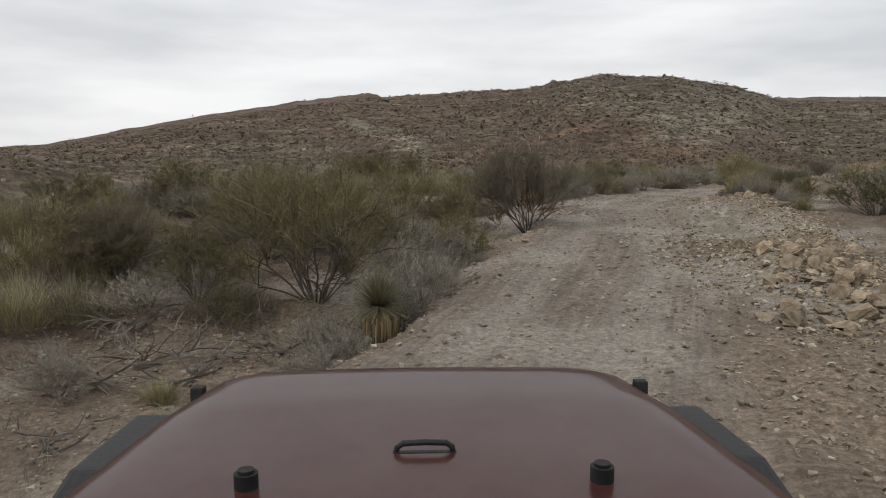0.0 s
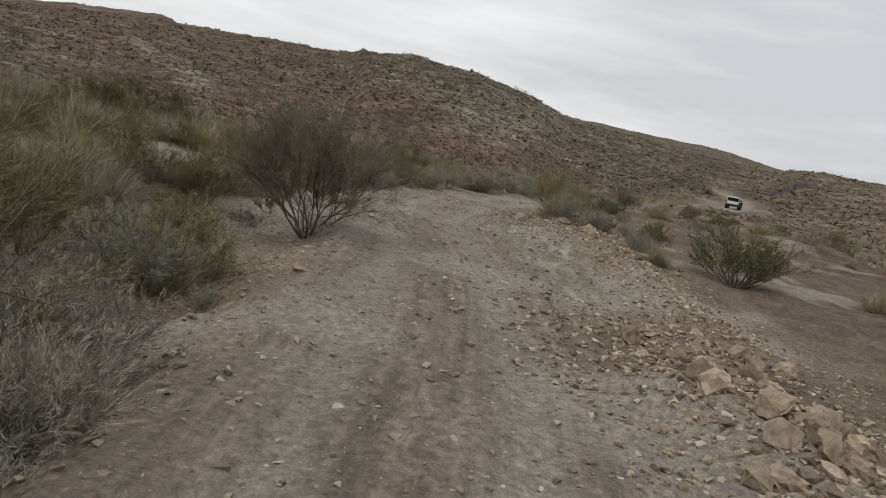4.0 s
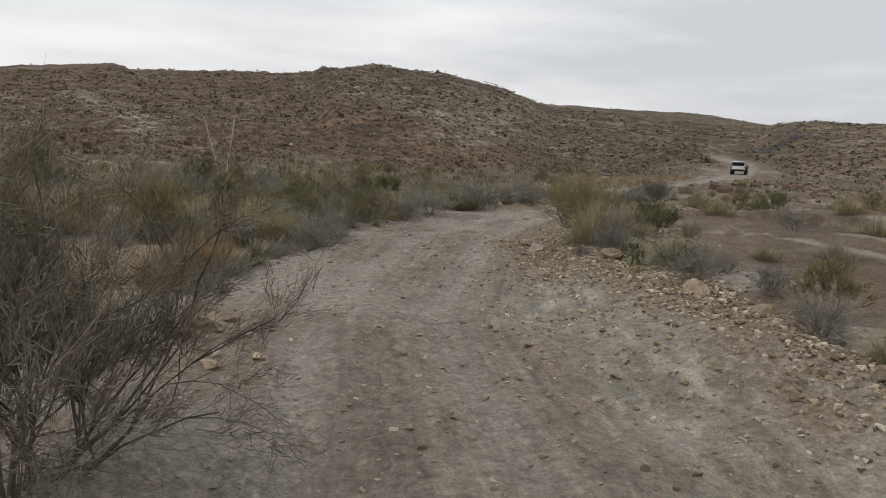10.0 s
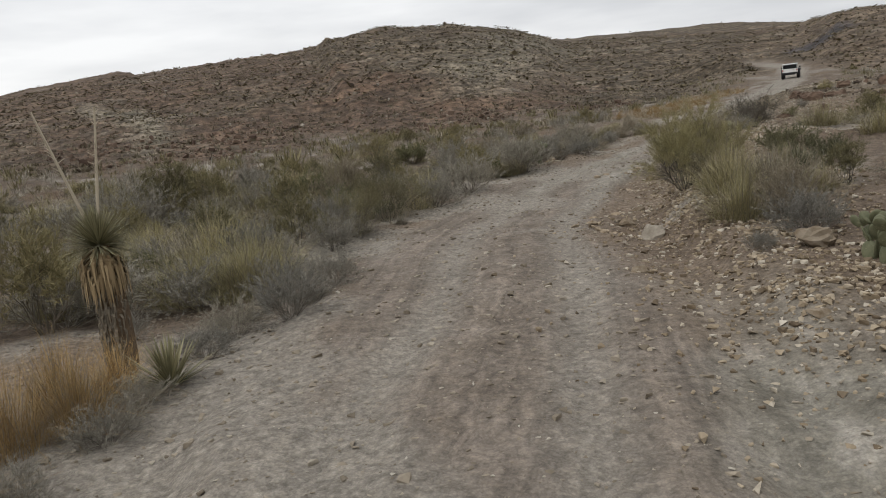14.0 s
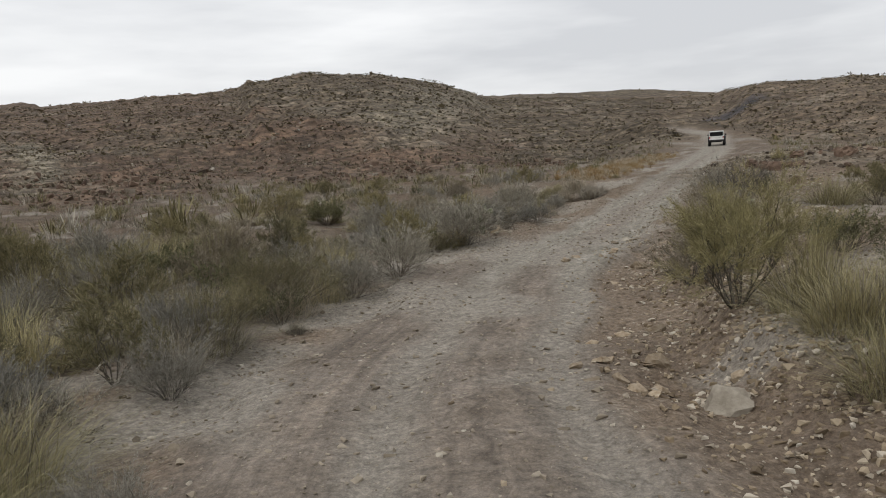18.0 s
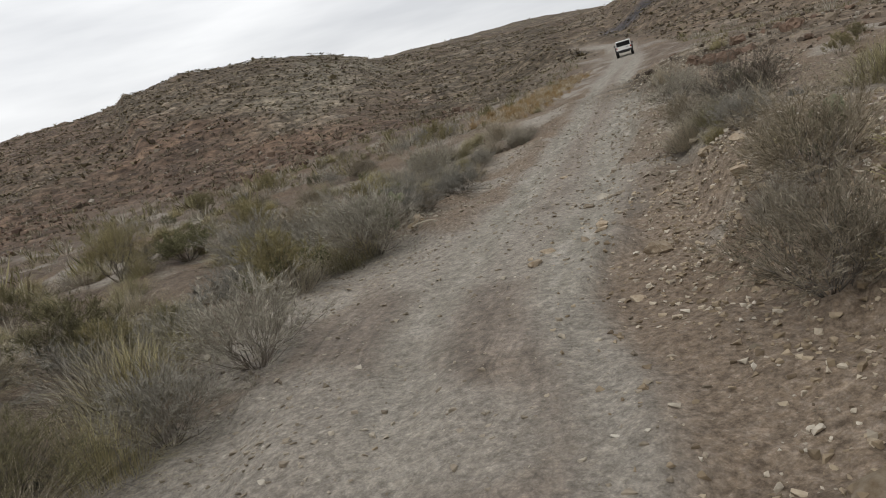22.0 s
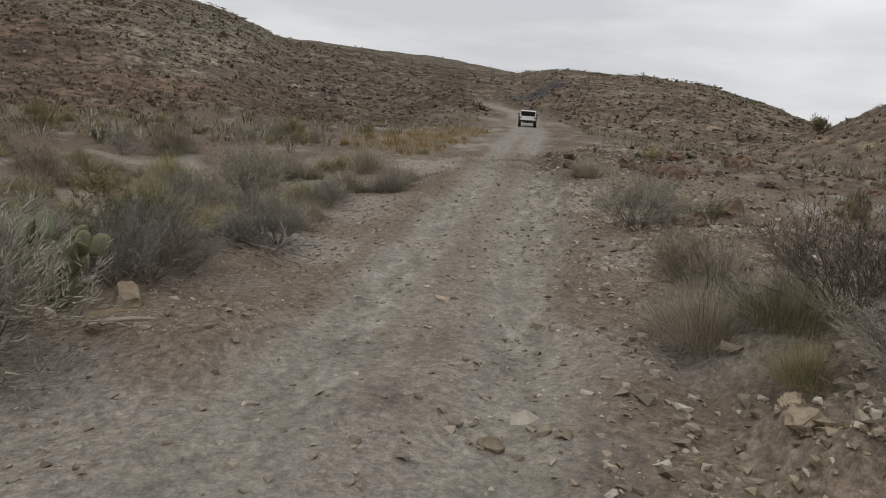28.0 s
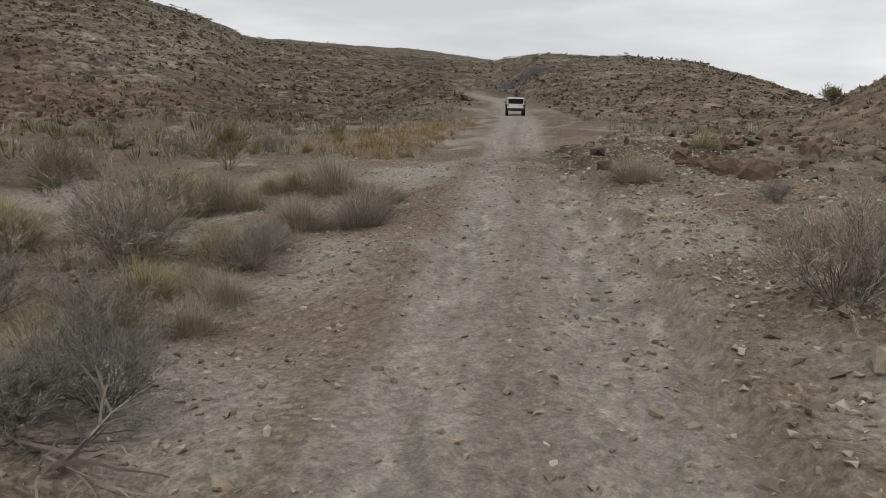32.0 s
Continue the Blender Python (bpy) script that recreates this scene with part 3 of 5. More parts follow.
TRUNK = simple("yucca_trunk_bark", (0.06, 0.04, 0.025), (0.15, 0.105, 0.065), 0.9, 20.0, 0.6)


def thing(name, label, category, group=""):
    ob = new(name)
    ob.empty_display_size = 0.1
    return tagged(ob, label, category, group)


def make_brush(seed, label, full=12, leafy=15, size=(0.05, 0.0016), fork=4, lean=1.0, mat=None):
    """A tall open desert bush, one unit high: a few leaning dark stems, bare below, that fork into a haze of fine twigs."""
    random.seed(seed)
    root, stems, leaves = thing("brush", label, "bush", "desert brush"), Strands(), Strands()
    for k in range(full):
        a = 2 * math.pi * (k + rnd(-0.4, 0.4)) / full
        t = rnd(0.15, lean)
        d = Vector((math.cos(a) * t, math.sin(a) * t, 1)).normalized()
        grow(stems, Vector((math.cos(a) * 0.03, math.sin(a) * 0.03, -0.03)), d, rnd(0.36, 0.48), 0.0075, 3, leafy, leaves, 0.26, 0.04, fork, size, 0.75)
    part("stem_tangle", stems.mesh(), STEM_DARK, root, "thin dark forking stems")
    part("foliage", leaves.mesh(), mat or LEAF_OLIVE, root, "haze of fine olive-brown twigs")
    return root


def make_grey(seed, label, full=50, leafy=20, size=(0.06, 0.0034), mat=None, wood=None):
    """A low dome of fine grey twigs."""
    random.seed(seed)
    root, stems, leaves = thing("grey_shrub", label, "shrub", "grey shrubs"), Strands(), Strands()
    for k in range(full):
        a, t = rnd(0, 6.28), rnd(0.15, 1.5)
        d = Vector((math.cos(a) * t, math.sin(a) * t, 1)).normalized()
        grow(stems, Vector((math.cos(a) * 0.07, math.sin(a) * 0.07, -0.03)), d, rnd(0.36, 0.55), 0.0055, 2, leafy, leaves, 0.3, 0.03, 3, size, 0.55)
    part("stem_tangle", stems.mesh(), wood or STEM_GREY, root, "fine grey twigs")
    part("foliage", leaves.mesh(), mat or LEAF_GREY, root, "fine dusty needle leaves")
    return root


def make_green(seed, label, full=40, leafy=28, size=(0.04, 0.006)):
    random.seed(seed)
    root, stems, leaves = thing("leafy_bush", label, "bush", "leafy bushes"), Strands(), Strands()
    for k in range(full):
        a, t = rnd(0, 6.28), rnd(0.2, 1.9)
        d = Vector((math.cos(a) * t, math.sin(a) * t, 1)).normalized()
        grow(stems, Vector((math.cos(a) * 0.06, math.sin(a) * 0.06, -0.03)), d, rnd(0.36, 0.52), 0.008, 2, leafy, leaves, 0.25, 0.1, 3, size)
    part("stem_tangle", stems.mesh(), STEM_DARK, root, "dark thin stems")
    part("foliage", leaves.mesh(), LEAF_GREEN, root, "small dark green leaves")
    return root


def make_grass(seed, label, mat, name="bunch_grass", count=1500, spread=1.1, wide=0.38, bends=(0, 0.35, 0.7, 1.0)):
    """A clump of bending blades, one unit high."""
    random.seed(seed)
    root, blades, old = thing(name, label, "grass clump", "bunch grass"), Strands(), Strands()
    for k in range(count):
        a, t = rnd(0, 6.28), random.random() ** 0.7
        foot = Vector((math.cos(a) * 0.42 * t, math.sin(a) * 0.42 * t, -0.03))
        turn = a + rnd(-1.3, 1.3)
        out = Vector((math.cos(turn), math.sin(turn), 0))
        h, lean = rnd(0.2, 1.0) * (1.08 - 0.42 * t * t), spread * t * rnd(0.1, 1.0) + 0.1 * rnd(0, 1)
        stray = Vector((rnd(-1, 1), rnd(-1, 1), rnd(-0.5, 0.5))) * 0.13 * h
        pts = [foot + out * lean * s * s + stray * s * (1.3 - s) * 2 + Vector((0, 0, h * (s - 0.32 * lean * s * s))) for s in bends]
        (blades if k % 6 else old).blade(pts, wide * rnd(0.004, 0.0085))
    part("blade_tuft", blades.mesh(), mat, root, "thin dry bending blades")
    part("dead_tuft", old.mesh(), STEM_GREY, root, "grey withered blades")
    return root


def make_dead(seed, label):
    """Sprawling bare branches lying on the ground."""
    random.seed(seed)
    root, stems = thing("dead_branches", label, "dead branches", "dead branches"), Strands()
    for k in range(9):
        a = rnd(0, 6.28)
        p = Vector((rnd(-0.4, 0.4), rnd(-0.3, 0.3), 0.03))
        grow(stems, p, Vector((math.cos(a), math.sin(a), rnd(0.05, 0.35))).normalized(), rnd(0.4, 0.6), 0.02, 2, 0, stems, 0.3, 0.0, 3)
    part("branch_tangle", stems.mesh(), STEM_GREY, root, "bleached crooked branches")
    return root


def rosette(n, length, w, up, droop=0.0, low=0.0):
    s = Strands()
    for k in range(n):
        a, e = rnd(0, 6.28), rnd(low, 1.0)
        d = Vector((math.cos(a) * math.cos(e * up), math.sin(a) * math.cos(e * up), math.sin(e * up)))
        L = length * rnd(0.8, 1.05)
        s.blade([d * L * t - Vector((0, 0, droop * L * t * t)) for t in (0.03, 0.35, 0.7, 1.0)], w, w * 0.4)
    return s


def make_yucca(x, y, trunk, head, label, stalks=0):
    """A trunk with a skirt of dead leaves, a bristling round head and dry flower stalks."""
    random.seed(int(x * 100) + 5)
    root, z = thing("yucca", label, "yucca"), floor_z(x, y)
    root.location = (x, y, z)
    st = Strands()
    st.stem([Vector((0.03 * math.sin(3 * t), 0.02 * t, -0.08 + (trunk + 0.08) * t)) for t in (0, 0.25, 0.5, 0.75, 1)], 0.085 + 0.06 * (trunk > 1), 0.07 + 0.03 * (trunk > 1), 9)
    part("trunk", st.mesh(), TRUNK, root, "dark fibrous trunk")
    part("leaf_head", rosette(760, head, 0.0055, 1.5, 0.08, -0.2).mesh(), BLADE_YUCCA, root, "stiff green sword leaves").location = (0, 0.02, trunk)
    sk = Strands()
    for k in range(220):
        a, h = rnd(0, 6.28), rnd(0.78, 1.0) * trunk
        o = Vector((math.cos(a), math.sin(a), 0))
        L = rnd(0.5, 0.9) * head
        sk.blade([o * 0.06 + Vector((0, 0, h)), o * (0.06 + 0.4 * L) + Vector((0, 0, h - 0.25 * L)), o * (0.05 + 0.46 * L) + Vector((0, 0, max(h - 0.95 * L, 0.0)))], 0.017)
    old = Strands()
    for k in range(260):
        a, h = rnd(0, 6.28), rnd(0.2, 0.8) * trunk
        o = Vector((math.cos(a), math.sin(a), 0))
        L = rnd(0.3, 0.6) * head
        old.blade([o * 0.1 + Vector((0, 0, h)), o * (0.1 + 0.2 * L) + Vector((0, 0, h - 0.3 * L)), o * (0.1 + 0.12 * L) + Vector((0, 0, max(h - L, 0.0)))], 0.014)
    part("old_skirt", old.mesh(), STEM_DARK, root, "dark old leaves clinging to the trunk")
    part("dead_skirt", sk.mesh(), BLADE_SKIRT, root, "hanging dead tan leaves")
    for k in range(stalks):
        s2, lean = Strands(), (-0.27, 0.14)[k % 2]
        H = 1.2
        pts = [Vector((lean * H * t, 0.05 * t * k, trunk + H * t)) for t in (0, 0.3, 0.6, 0.85, 1)]
        s2.stem(pts, 0.017, 0.008, 5)
        for j in range(26):
            t = rnd(0.5, 1.0)
            q = Vector((lean * H * t, 0.05 * t * k, trunk + H * t))
            a = rnd(0, 6.28)
            s2.stem([q, q + Vector((math.cos(a), math.sin(a), 0.6)) * rnd(0.05, 0.13) * (1.3 - t)], 0.004, 0.002)
        part("flower_stalk", s2.mesh(), BLADE_STRAW, root, "tall dry bleached flower stalk")
    return root


def make_pear(seed, label):
    """A prickly pear: flat oval pads growing from one another."""
    random.seed(seed)
    root = thing("prickly_pear", label, "cactus", "cacti")

    def pad(p, d, size, depth):
        bm = bmesh.new()
        bmesh.ops.create_icosphere(bm, subdivisions=2, radius=1.0)
        turn = d.to_track_quat("Z", "X").to_matrix().to_4x4() @ Matrix.Rotation(rnd(0, 3.1), 4, "Z")
        for v in bm.verts:
            taper = 0.72 + 0.28 * (v.co.z + 1) / 2
            v.co = Vector((v.co.x * size * 0.4 * taper, v.co.y * size * 0.085, (v.co.z + 0.95) * size * 0.5))
        bmesh.ops.transform(bm, matrix=Matrix.Translation(p) @ turn, verts=bm.verts)
        part("pad", bm, PAD_GREEN, root, flat=False)
        if depth:
            for _ in range(random.choice((1, 2, 2))):
                e = (d + Vector((rnd(-0.7, 0.7), rnd(-0.7, 0.7), rnd(0, 0.4)))).normalized()
                pad(p + d * size * 0.9, e, size * rnd(0.75, 0.95), depth - 1)

    for k in range(6):
        a = rnd(0, 6.28)
        pad(Vector((math.cos(a) * rnd(0.05, 0.35), math.sin(a) * rnd(0.05, 0.35), -0.03)), Vector((rnd(-0.35, 0.35), rnd(-0.35, 0.35), 1)).normalized(), rnd(0.28, 0.36), 2)
    return root


def make_sword(seed, label):
    random.seed(seed)
    root = thing("sword_leaf_plant", label, "succulent", "sword-leaved plants")
    part("leaf_rosette", rosette(120, 1.0, 0.028, 1.45, 0.06, 0.2).mesh(), BLADE_YUCCA, root, "broad stiff green blades")
    part("dead_rosette", rosette(40, 0.7, 0.022, 0.5, 0.12, 0.0).mesh(), BLADE_STRAW, root, "tan dead leaves round the foot")
    return root


used = {}


def plant(maker, kinds, x, y, h, wide=1.0):
    """Sets a plant of height h on the ground, by turns of the kinds made; the first of each kind is the original."""
    u, s, _ = to_road(np.array([x]), np.array([y]))
    if abs(u[0]) < 2.1:
        k = int(np.clip(np.searchsorted(LARC, s[0]), 0, len(LINE) - 1))
        out = math.copysign(2.25 - abs(u[0]), u[0])
        x, y = float(x + LDIR[k, 1] * out), float(y - LDIR[k, 0] * out)
    key = kinds[int(abs(x * 7 + y * 13)) % len(kinds)]
    m = Matrix.LocRotScale((x, y, floor_z(x, y) - 0.01), Euler((0, 0, x * 5 + y * 3)), None)
    first = (maker, key)
    if first not in used:
        ob = used[first] = maker(*key)
        ob.matrix_basis = m
    else:
        ob = copy_thing(used[first], m)
    ob.scale = (h * wide, h * wide, h)
    return ob


# ---- plants beside the track: x, y, height ----
BRUSH = [(-4.35, 10.96, 1.02), (-6.11, 11.71, 1.08), (0.92, 19.93, 0.88), (8.88, 35.17, 1.21), (7.88, 33.62, 1.01), (11.22, 47.03, 1.47)]
GREY = [(0.22, 9.21, 1.01), (-1.05, 8.73, 0.56), (-3.39, 7.13, 0.59), (0.26, 11.24, 1.1), (-0.47, 19.88, 0.74), (1.51, 12.93, 0.3), (9.76, 18.95, 0.6), (10.15, 21.41, 0.6), (11.39, 36.8, 1.19), (14.76, 41.01, 1.59), (11.85, 26.07, 0.74), (11.59, 21.53, 0.54), (12.02, 23.02, 0.38), (2.59, 31.27, 0.64), (2.56, 27.56, 0.36), (6.15, 26.66, 0.76), (6.82, 28.18, 0.54), (4.21, 31.88, 0.62), (5.21, 36.41, 0.97), (3.41, 30.98, 0.57), (6.39, 37.38, 1.09), (10.29, 36.04, 0.98), (24.02, 42.07, 1.13), (14.2, 26.85, 0.52), (3.24, 37.0, 1.65), (2.79, 33.23, 0.8), (5.74, 30.89, 0.86), (7.08, 31.47, 0.7), (4.18, 27.65, 0.42), (10.85, 25.67, 0.31), (7.23, 33.14, 0.93), (6.3, 39.64, 1.47)]
GREY_MORE = [(13.36, 43.6, 1.32), (14.6, 42.71, 1.19), (10.86, 38.76, 0.71), (20.66, 49.04, 1.39), (13.0, 42.17, 0.91), (18.87, 47.45, 0.96), (19.15, 44.8, 0.76), (18.53, 36.08, 0.65), (15.72, 43.49, 0.86), (17.1, 43.99, 0.84), (19.59, 46.41, 0.76), (16.32, 42.62, 0.85), (18.59, 44.95, 0.48), (22.53, 48.92, 0.54), (21.87, 48.11, 0.73), (28.7, 63.87, 0.85), (29.54, 62.23, 0.83), (29.89, 45.46, 0.41)]
GRASS = [(-3.51, 12.23, 0.84), (-2.71, 12.02, 0.69), (-2.39, 7.19, 0.4), (0.56, 14.54, 0.91), (12.35, 26.81, 1.1), (11.45, 23.61, 0.83), (9.74, 18.08, 0.57), (7.89, 37.38, 1.3), (9.15, 35.98, 1.11), (5.51, 28.94, 0.93), (11.96, 27.39, 0.95), (13.19, 27.25, 0.53), (4.95, 29.84, 0.97), (8.52, 38.75, 1.63), (14.62, 44.52, 1.37), (17.14, 34.35, 0.45), (25.65, 38.33, 0.55), (22.5, 52.28, 1.07), (16.89, 49.8, 1.12), (22.92, 53.04, 0.99), (25.96, 54.38, 0.76), (22.02, 51.9, 0.55), (25.27, 54.13, 0.71), (26.45, 54.99, 0.59), (21.86, 56.9, 1.33), (19.92, 51.01, 0.69), (31.13, 50.02, 0.74)]
GRASS_MORE = [(27.03, 43.58, 0.61), (23.43, 42.27, 0.4), (39.88, 59.25, 0.81)]
DEAD = [(-3.28, 9.47, 1.2), (-0.75, 9.92, 0.69), (18.8, 44.44, 0.45)]
GREEN = [(11.38, 17.69, 1.58), (15.5, 29.61, 0.77), (16.33, 31.33, 0.87), (11.04, 22.73, 0.65), (7.54, 38.19, 1.09), (12.73, 47.02, 1.19), (17.26, 45.05, 0.85), (16.37, 44.04, 0.68), (25.55, 37.21, 0.72)]
ORANGE = [(4.3, 25.6, 0.6), (3.9, 25.4, 0.75), (10.57, 23.34, 0.3), (32.88, 63.31, 0.6), (30.48, 61.48, 0.6)]
SWORD = [(14.02, 28.54, 0.59)]
PEAR = [(11.35, 24.59, 0.59), (15.5, 42.1, 0.95)]
STRAW = [(19.9, 38.2, 0.8), (20.2, 38.65, 0.8), (6.2, 27.86, 0.52), (5.49, 28.06, 0.35), (8.81, 33.74, 0.3), (26.39, 53.43, 1.33), (23.77, 50.35, 0.95), (23.82, 53.47, 1.2), (25.32, 50.63, 0.98), (30.53, 49.02, 0.82), (21.03, 47.2, 0.63), (24.55, 49.66, 0.81), (27.3, 55.21, 0.81), (27.58, 43.61, 0.78), (30.87, 49.48, 0.75), (20.4, 46.57, 0.59), (24.87, 50.15, 0.78), (26.74, 51.82, 0.59), (25.31, 42.38, 0.43)]
ORANGE = ORANGE + [(3.5, 23.6, 0.72), (3.7, 24.6, 0.85), (4.1, 24.9, 0.8), (3.2, 23.9, 0.6)]
SWORD = SWORD + [(4.75, 25.3, 0.5)]
kinds_brush = [(3, "open dark-stemmed brush with sparse olive leaves"), (8, "tall thin-twigged bush with olive-brown haze of leaves"), (14, "spreading bare-looking bush of dark forking stems")]
kinds_grey = [(21, "low rounded grey shrub of fine dry twigs"), (22, "dusty grey twiggy shrub on stony soil"), (23, "half-bare grey shrub with brittle twigs")]
kinds_tan = [(27, "big tan-grey twiggy bush on the stony bank", 64, 18, (0.06, 0.0034), LEAF_TAN), (28, "thick dry bush of tangled grey-tan twigs", 60, 18, (0.06, 0.0034), LEAF_TAN)]
kinds_grass = [(31, "clump of dry olive-tan bunch grass", BLADE_PALE), (32, "thick bunch of dry bending grass", BLADE_PALE)]
kinds_straw = [(41, "pale straw-coloured tuft of dry grass", BLADE_STRAW, "straw_tuft"), (42, "small bleached tuft of dead grass", BLADE_STRAW, "straw_tuft")]
kinds_orange = [(51, "clump of amber-orange dry grass", BLADE_ORANGE, "amber_grass", 800, 1.5, 0.5)]
kinds_green = [(61, "dark green leafy desert bush"), (62, "dense green bush with small leaves")]
light_grey = [(24, "low rounded grey shrub of fine dry twigs", 20, 15, (0.085, 0.0055)), (25, "dusty grey twiggy shrub on stony soil", 20, 15, (0.085, 0.0055), LEAF_TAN), (26, "half-bare grey shrub with brittle twigs", 22, 11, (0.08, 0.005))]
light_grass = [(33, "clump of dry olive-tan bunch grass", BLADE_PALE, "bunch_grass", 1000, 1.2, 0.42, (0, 0.5, 1)), (34, "thick bunch of dry bending grass", BLADE_PALE, "bunch_grass", 1050, 1.0, 0.42, (0, 0.5, 1))]
light_straw = [(43, "pale straw-coloured tuft of dry grass", BLADE_STRAW, "straw_tuft", 760, 1.2, 0.42, (0, 0.5, 1))]
light_green = [(63, "dark green leafy desert bush", 12, 16, (0.05, 0.011)), (64, "dense green bush with small leaves", 12, 15, (0.05, 0.011))]
light_brush = [(15, "open dark-stemmed brush with sparse olive leaves", 11, 16, (0.075, 0.0038), 3), (16, "tall thin-twigged bush with olive-brown haze of leaves", 11, 17, (0.075, 0.0038), 3)]
for x, y, h in BRUSH:
    plant(make_brush, kinds_brush, x, y, h, 1.05)
for x, y, h in GREY + GREY_MORE:
    plant(make_grey, kinds_grey, x, y, h, 0.95)
for x, y, h in GRASS:
    if h > 1.05:
        plant(make_grey, kinds_tan, x, y, h * 0.72, 1.0)
    else:
        plant(make_grass, kinds_grass, x, y, h * 0.8, 1.15)
for x, y, h in STRAW:
    plant(make_grass, kinds_straw, x, y, h * 0.8, 1.2)
for x, y, h in ORANGE:
    plant(make_grass, kinds_orange, x, y, h, 0.72)
for x, y, h in GREEN:
    plant(make_green, kinds_green, x, y, h * 0.82, 1.3)
for x, y, h in DEAD:
    plant(make_dead, [(71, "bleached dead branches sprawled on the ground")], x, y, h)
for x, y, h in PEAR:
    plant(make_pear, [(81, "prickly pear cactus with flat green pads")], x, y, h / 0.75)
for x, y, h in SWORD:
    plant(make_sword, [(91, "small green sword-leaved plant by the track")], x, y, h)
make_yucca(-0.28, 8.7, 0.52, 0.5, "short round-headed yucca with a tan leaf skirt")
make_yucca(4.28, 26.2, 1.2, 0.4, "slender yucca with a dead leaf skirt and two tall stalks", 2)


def cover(rng, x, y, h, grey, grass, green):
    """One wild plant of mixed kind: grey shrub, grass, leafy bush or else tall brush."""
    kind = rng.random()
    if kind < grey:
        plant(make_grey, light_grey, x, y, h * 0.95, 1.25)
    elif kind < grey + grass:
        plant(make_grass, light_straw if rng.random() < 0.25 else light_grass, x, y, h * (1.1 if 18 < y < 42 else 0.9), 1.3)
    elif kind < grey + grass + green:
        plant(make_green, light_green, x, y, h)
    else:
        plant(make_brush, light_brush, x, y, h * 1.5)


def beside(rng, s0, s1, u):
    """A spot beside the track, u metres to its right."""
    k = rng.randrange(int(np.searchsorted(LARC, s0)), int(np.searchsorted(LARC, s1)))
    return LINE[k, 0] + LDIR[k, 1] * u, LINE[k, 1] - LDIR[k, 0] * u


# single plants that stand out
tall = [(9, "tall dense brown-twigged bush leaning over the track", 16, 36, (0.055, 0.0011), 4, 0.95, LEAF_BROWN), (10, "tall hazy olive-brown bush beside a yucca", 17, 17, (0.042, 0.0012), 4, 1.25)]
plant(make_brush, tall[:1], 2.78, 17.7, 2.35, 0.95)
plant(make_brush, tall[1:], -1.35, 10.9, 2.55, 1.0)
plant(make_brush, tall[1:], -2.6, 13.6, 2.1, 1.3)
plant(make_brush, tall[:1], -4.4, 11.2, 1.35, 1.1)
plant(make_grey, kinds_tan, -3.4, 12.6, 0.95, 1.2)
plant(make_grey, kinds_grey, 0.62, 10.0, 1.05, 1.0)
plant(make_grey, kinds_grey, 0.1, 10.2, 0.95, 1.1)
plant(make_grey, kinds_grey, -0.85, 7.3, 0.42, 1.6)
plant(make_grey, kinds_grey, -0.7, 8.3, 0.55, 1.3)
plant(make_grey, kinds_grey, 0.5, 13.6, 0.95, 1.0)
plant(make_grass, kinds_grass, 0.75, 14.4, 0.8, 1.2)
plant(make_grass, kinds_grass, -5.6, 11.0, 0.9, 1.5)
plant(make_grass, kinds_grass, -1.85, 5.8, 0.35, 1.2)
for x, y, h in ((-2.7, 8.2, 1.1), (-2.2, 7.7, 0.9), (-3.2, 7.6, 1.0), (-2.9, 5.9, 0.7), (-0.5, 9.0, 0.8), (-1.5, 8.9, 0.9)):
    plant(make_dead, [(71, "bleached dead branches sprawled on the ground")], x, y, h)
plant(make_grey, [(29, "dark half-dead shrub of brittle grey branches", 70, 9, (0.05, 0.003), STEM_DARK, STEM_DARK)], 20.5, 37.4, 1.2, 1.1)
plant(make_grass, kinds_grass, 19.9, 37.6, 0.5, 1.4)
plant(make_grass, kinds_grass, 19.4, 37.2, 0.4, 1.3)
plant(make_grey, kinds_tan, 14.45, 32.3, 1.0, 1.05)
plant(make_grey, kinds_tan, 15.85, 33.2, 0.95, 1.1)
plant(make_grass, kinds_straw, 15.3, 33.2, 0.5, 1.2)
plant(make_grey, kinds_grey, 19.4, 36.6, 0.5, 1.4)
plant(make_grey, [(30, "dark twiggy bush beside a prickly pear", 40, 8, (0.05, 0.003), STEM_DARK, STEM_DARK)], 16.7, 42.9, 0.95, 1.0)
plant(make_grey, kinds_grey, 17.3, 43.5, 0.6, 1.2)
plant(make_grey, kinds_grey, 18.6, 44.7, 0.5, 1.5)
plant(make_grass, kinds_grass, 20.4, 47.7, 0.55, 1.3)
plant(make_grass, kinds_grass, 19.5, 50.5, 0.8, 1.4)
plant(make_grass, kinds_grass, 22.05, 52.0, 0.7, 1.3)
plant(make_grass, kinds_straw, 25.2, 50.5, 0.6, 1.3)
plant(make_grass, kinds_straw, 25.1, 42.2, 0.55, 1.2)
plant(make_grass, kinds_straw, 22.7, 40.2, 0.6, 1.1)
plant(make_grey, kinds_tan, 21.1, 39.2, 0.75, 1.2)
plant(make_brush, light_brush[:1], 17.1, 46.1, 0.8, 1.4)
broad = [(18, "broad airy olive bush at the road bend", 15, 26, (0.055, 0.0013), 4, 1.45, LEAF_SAGE)]
plant(make_brush, broad, 13.05, 30.1, 1.7, 0.9)
plant(make_grass, kinds_grass, 13.2, 29.2, 0.95, 1.1)
plant(make_grass, kinds_grass, 12.6, 28.3, 0.8, 1.2)
plant(make_grass, kinds_grass, 13.7, 28.6, 0.75, 1.2)
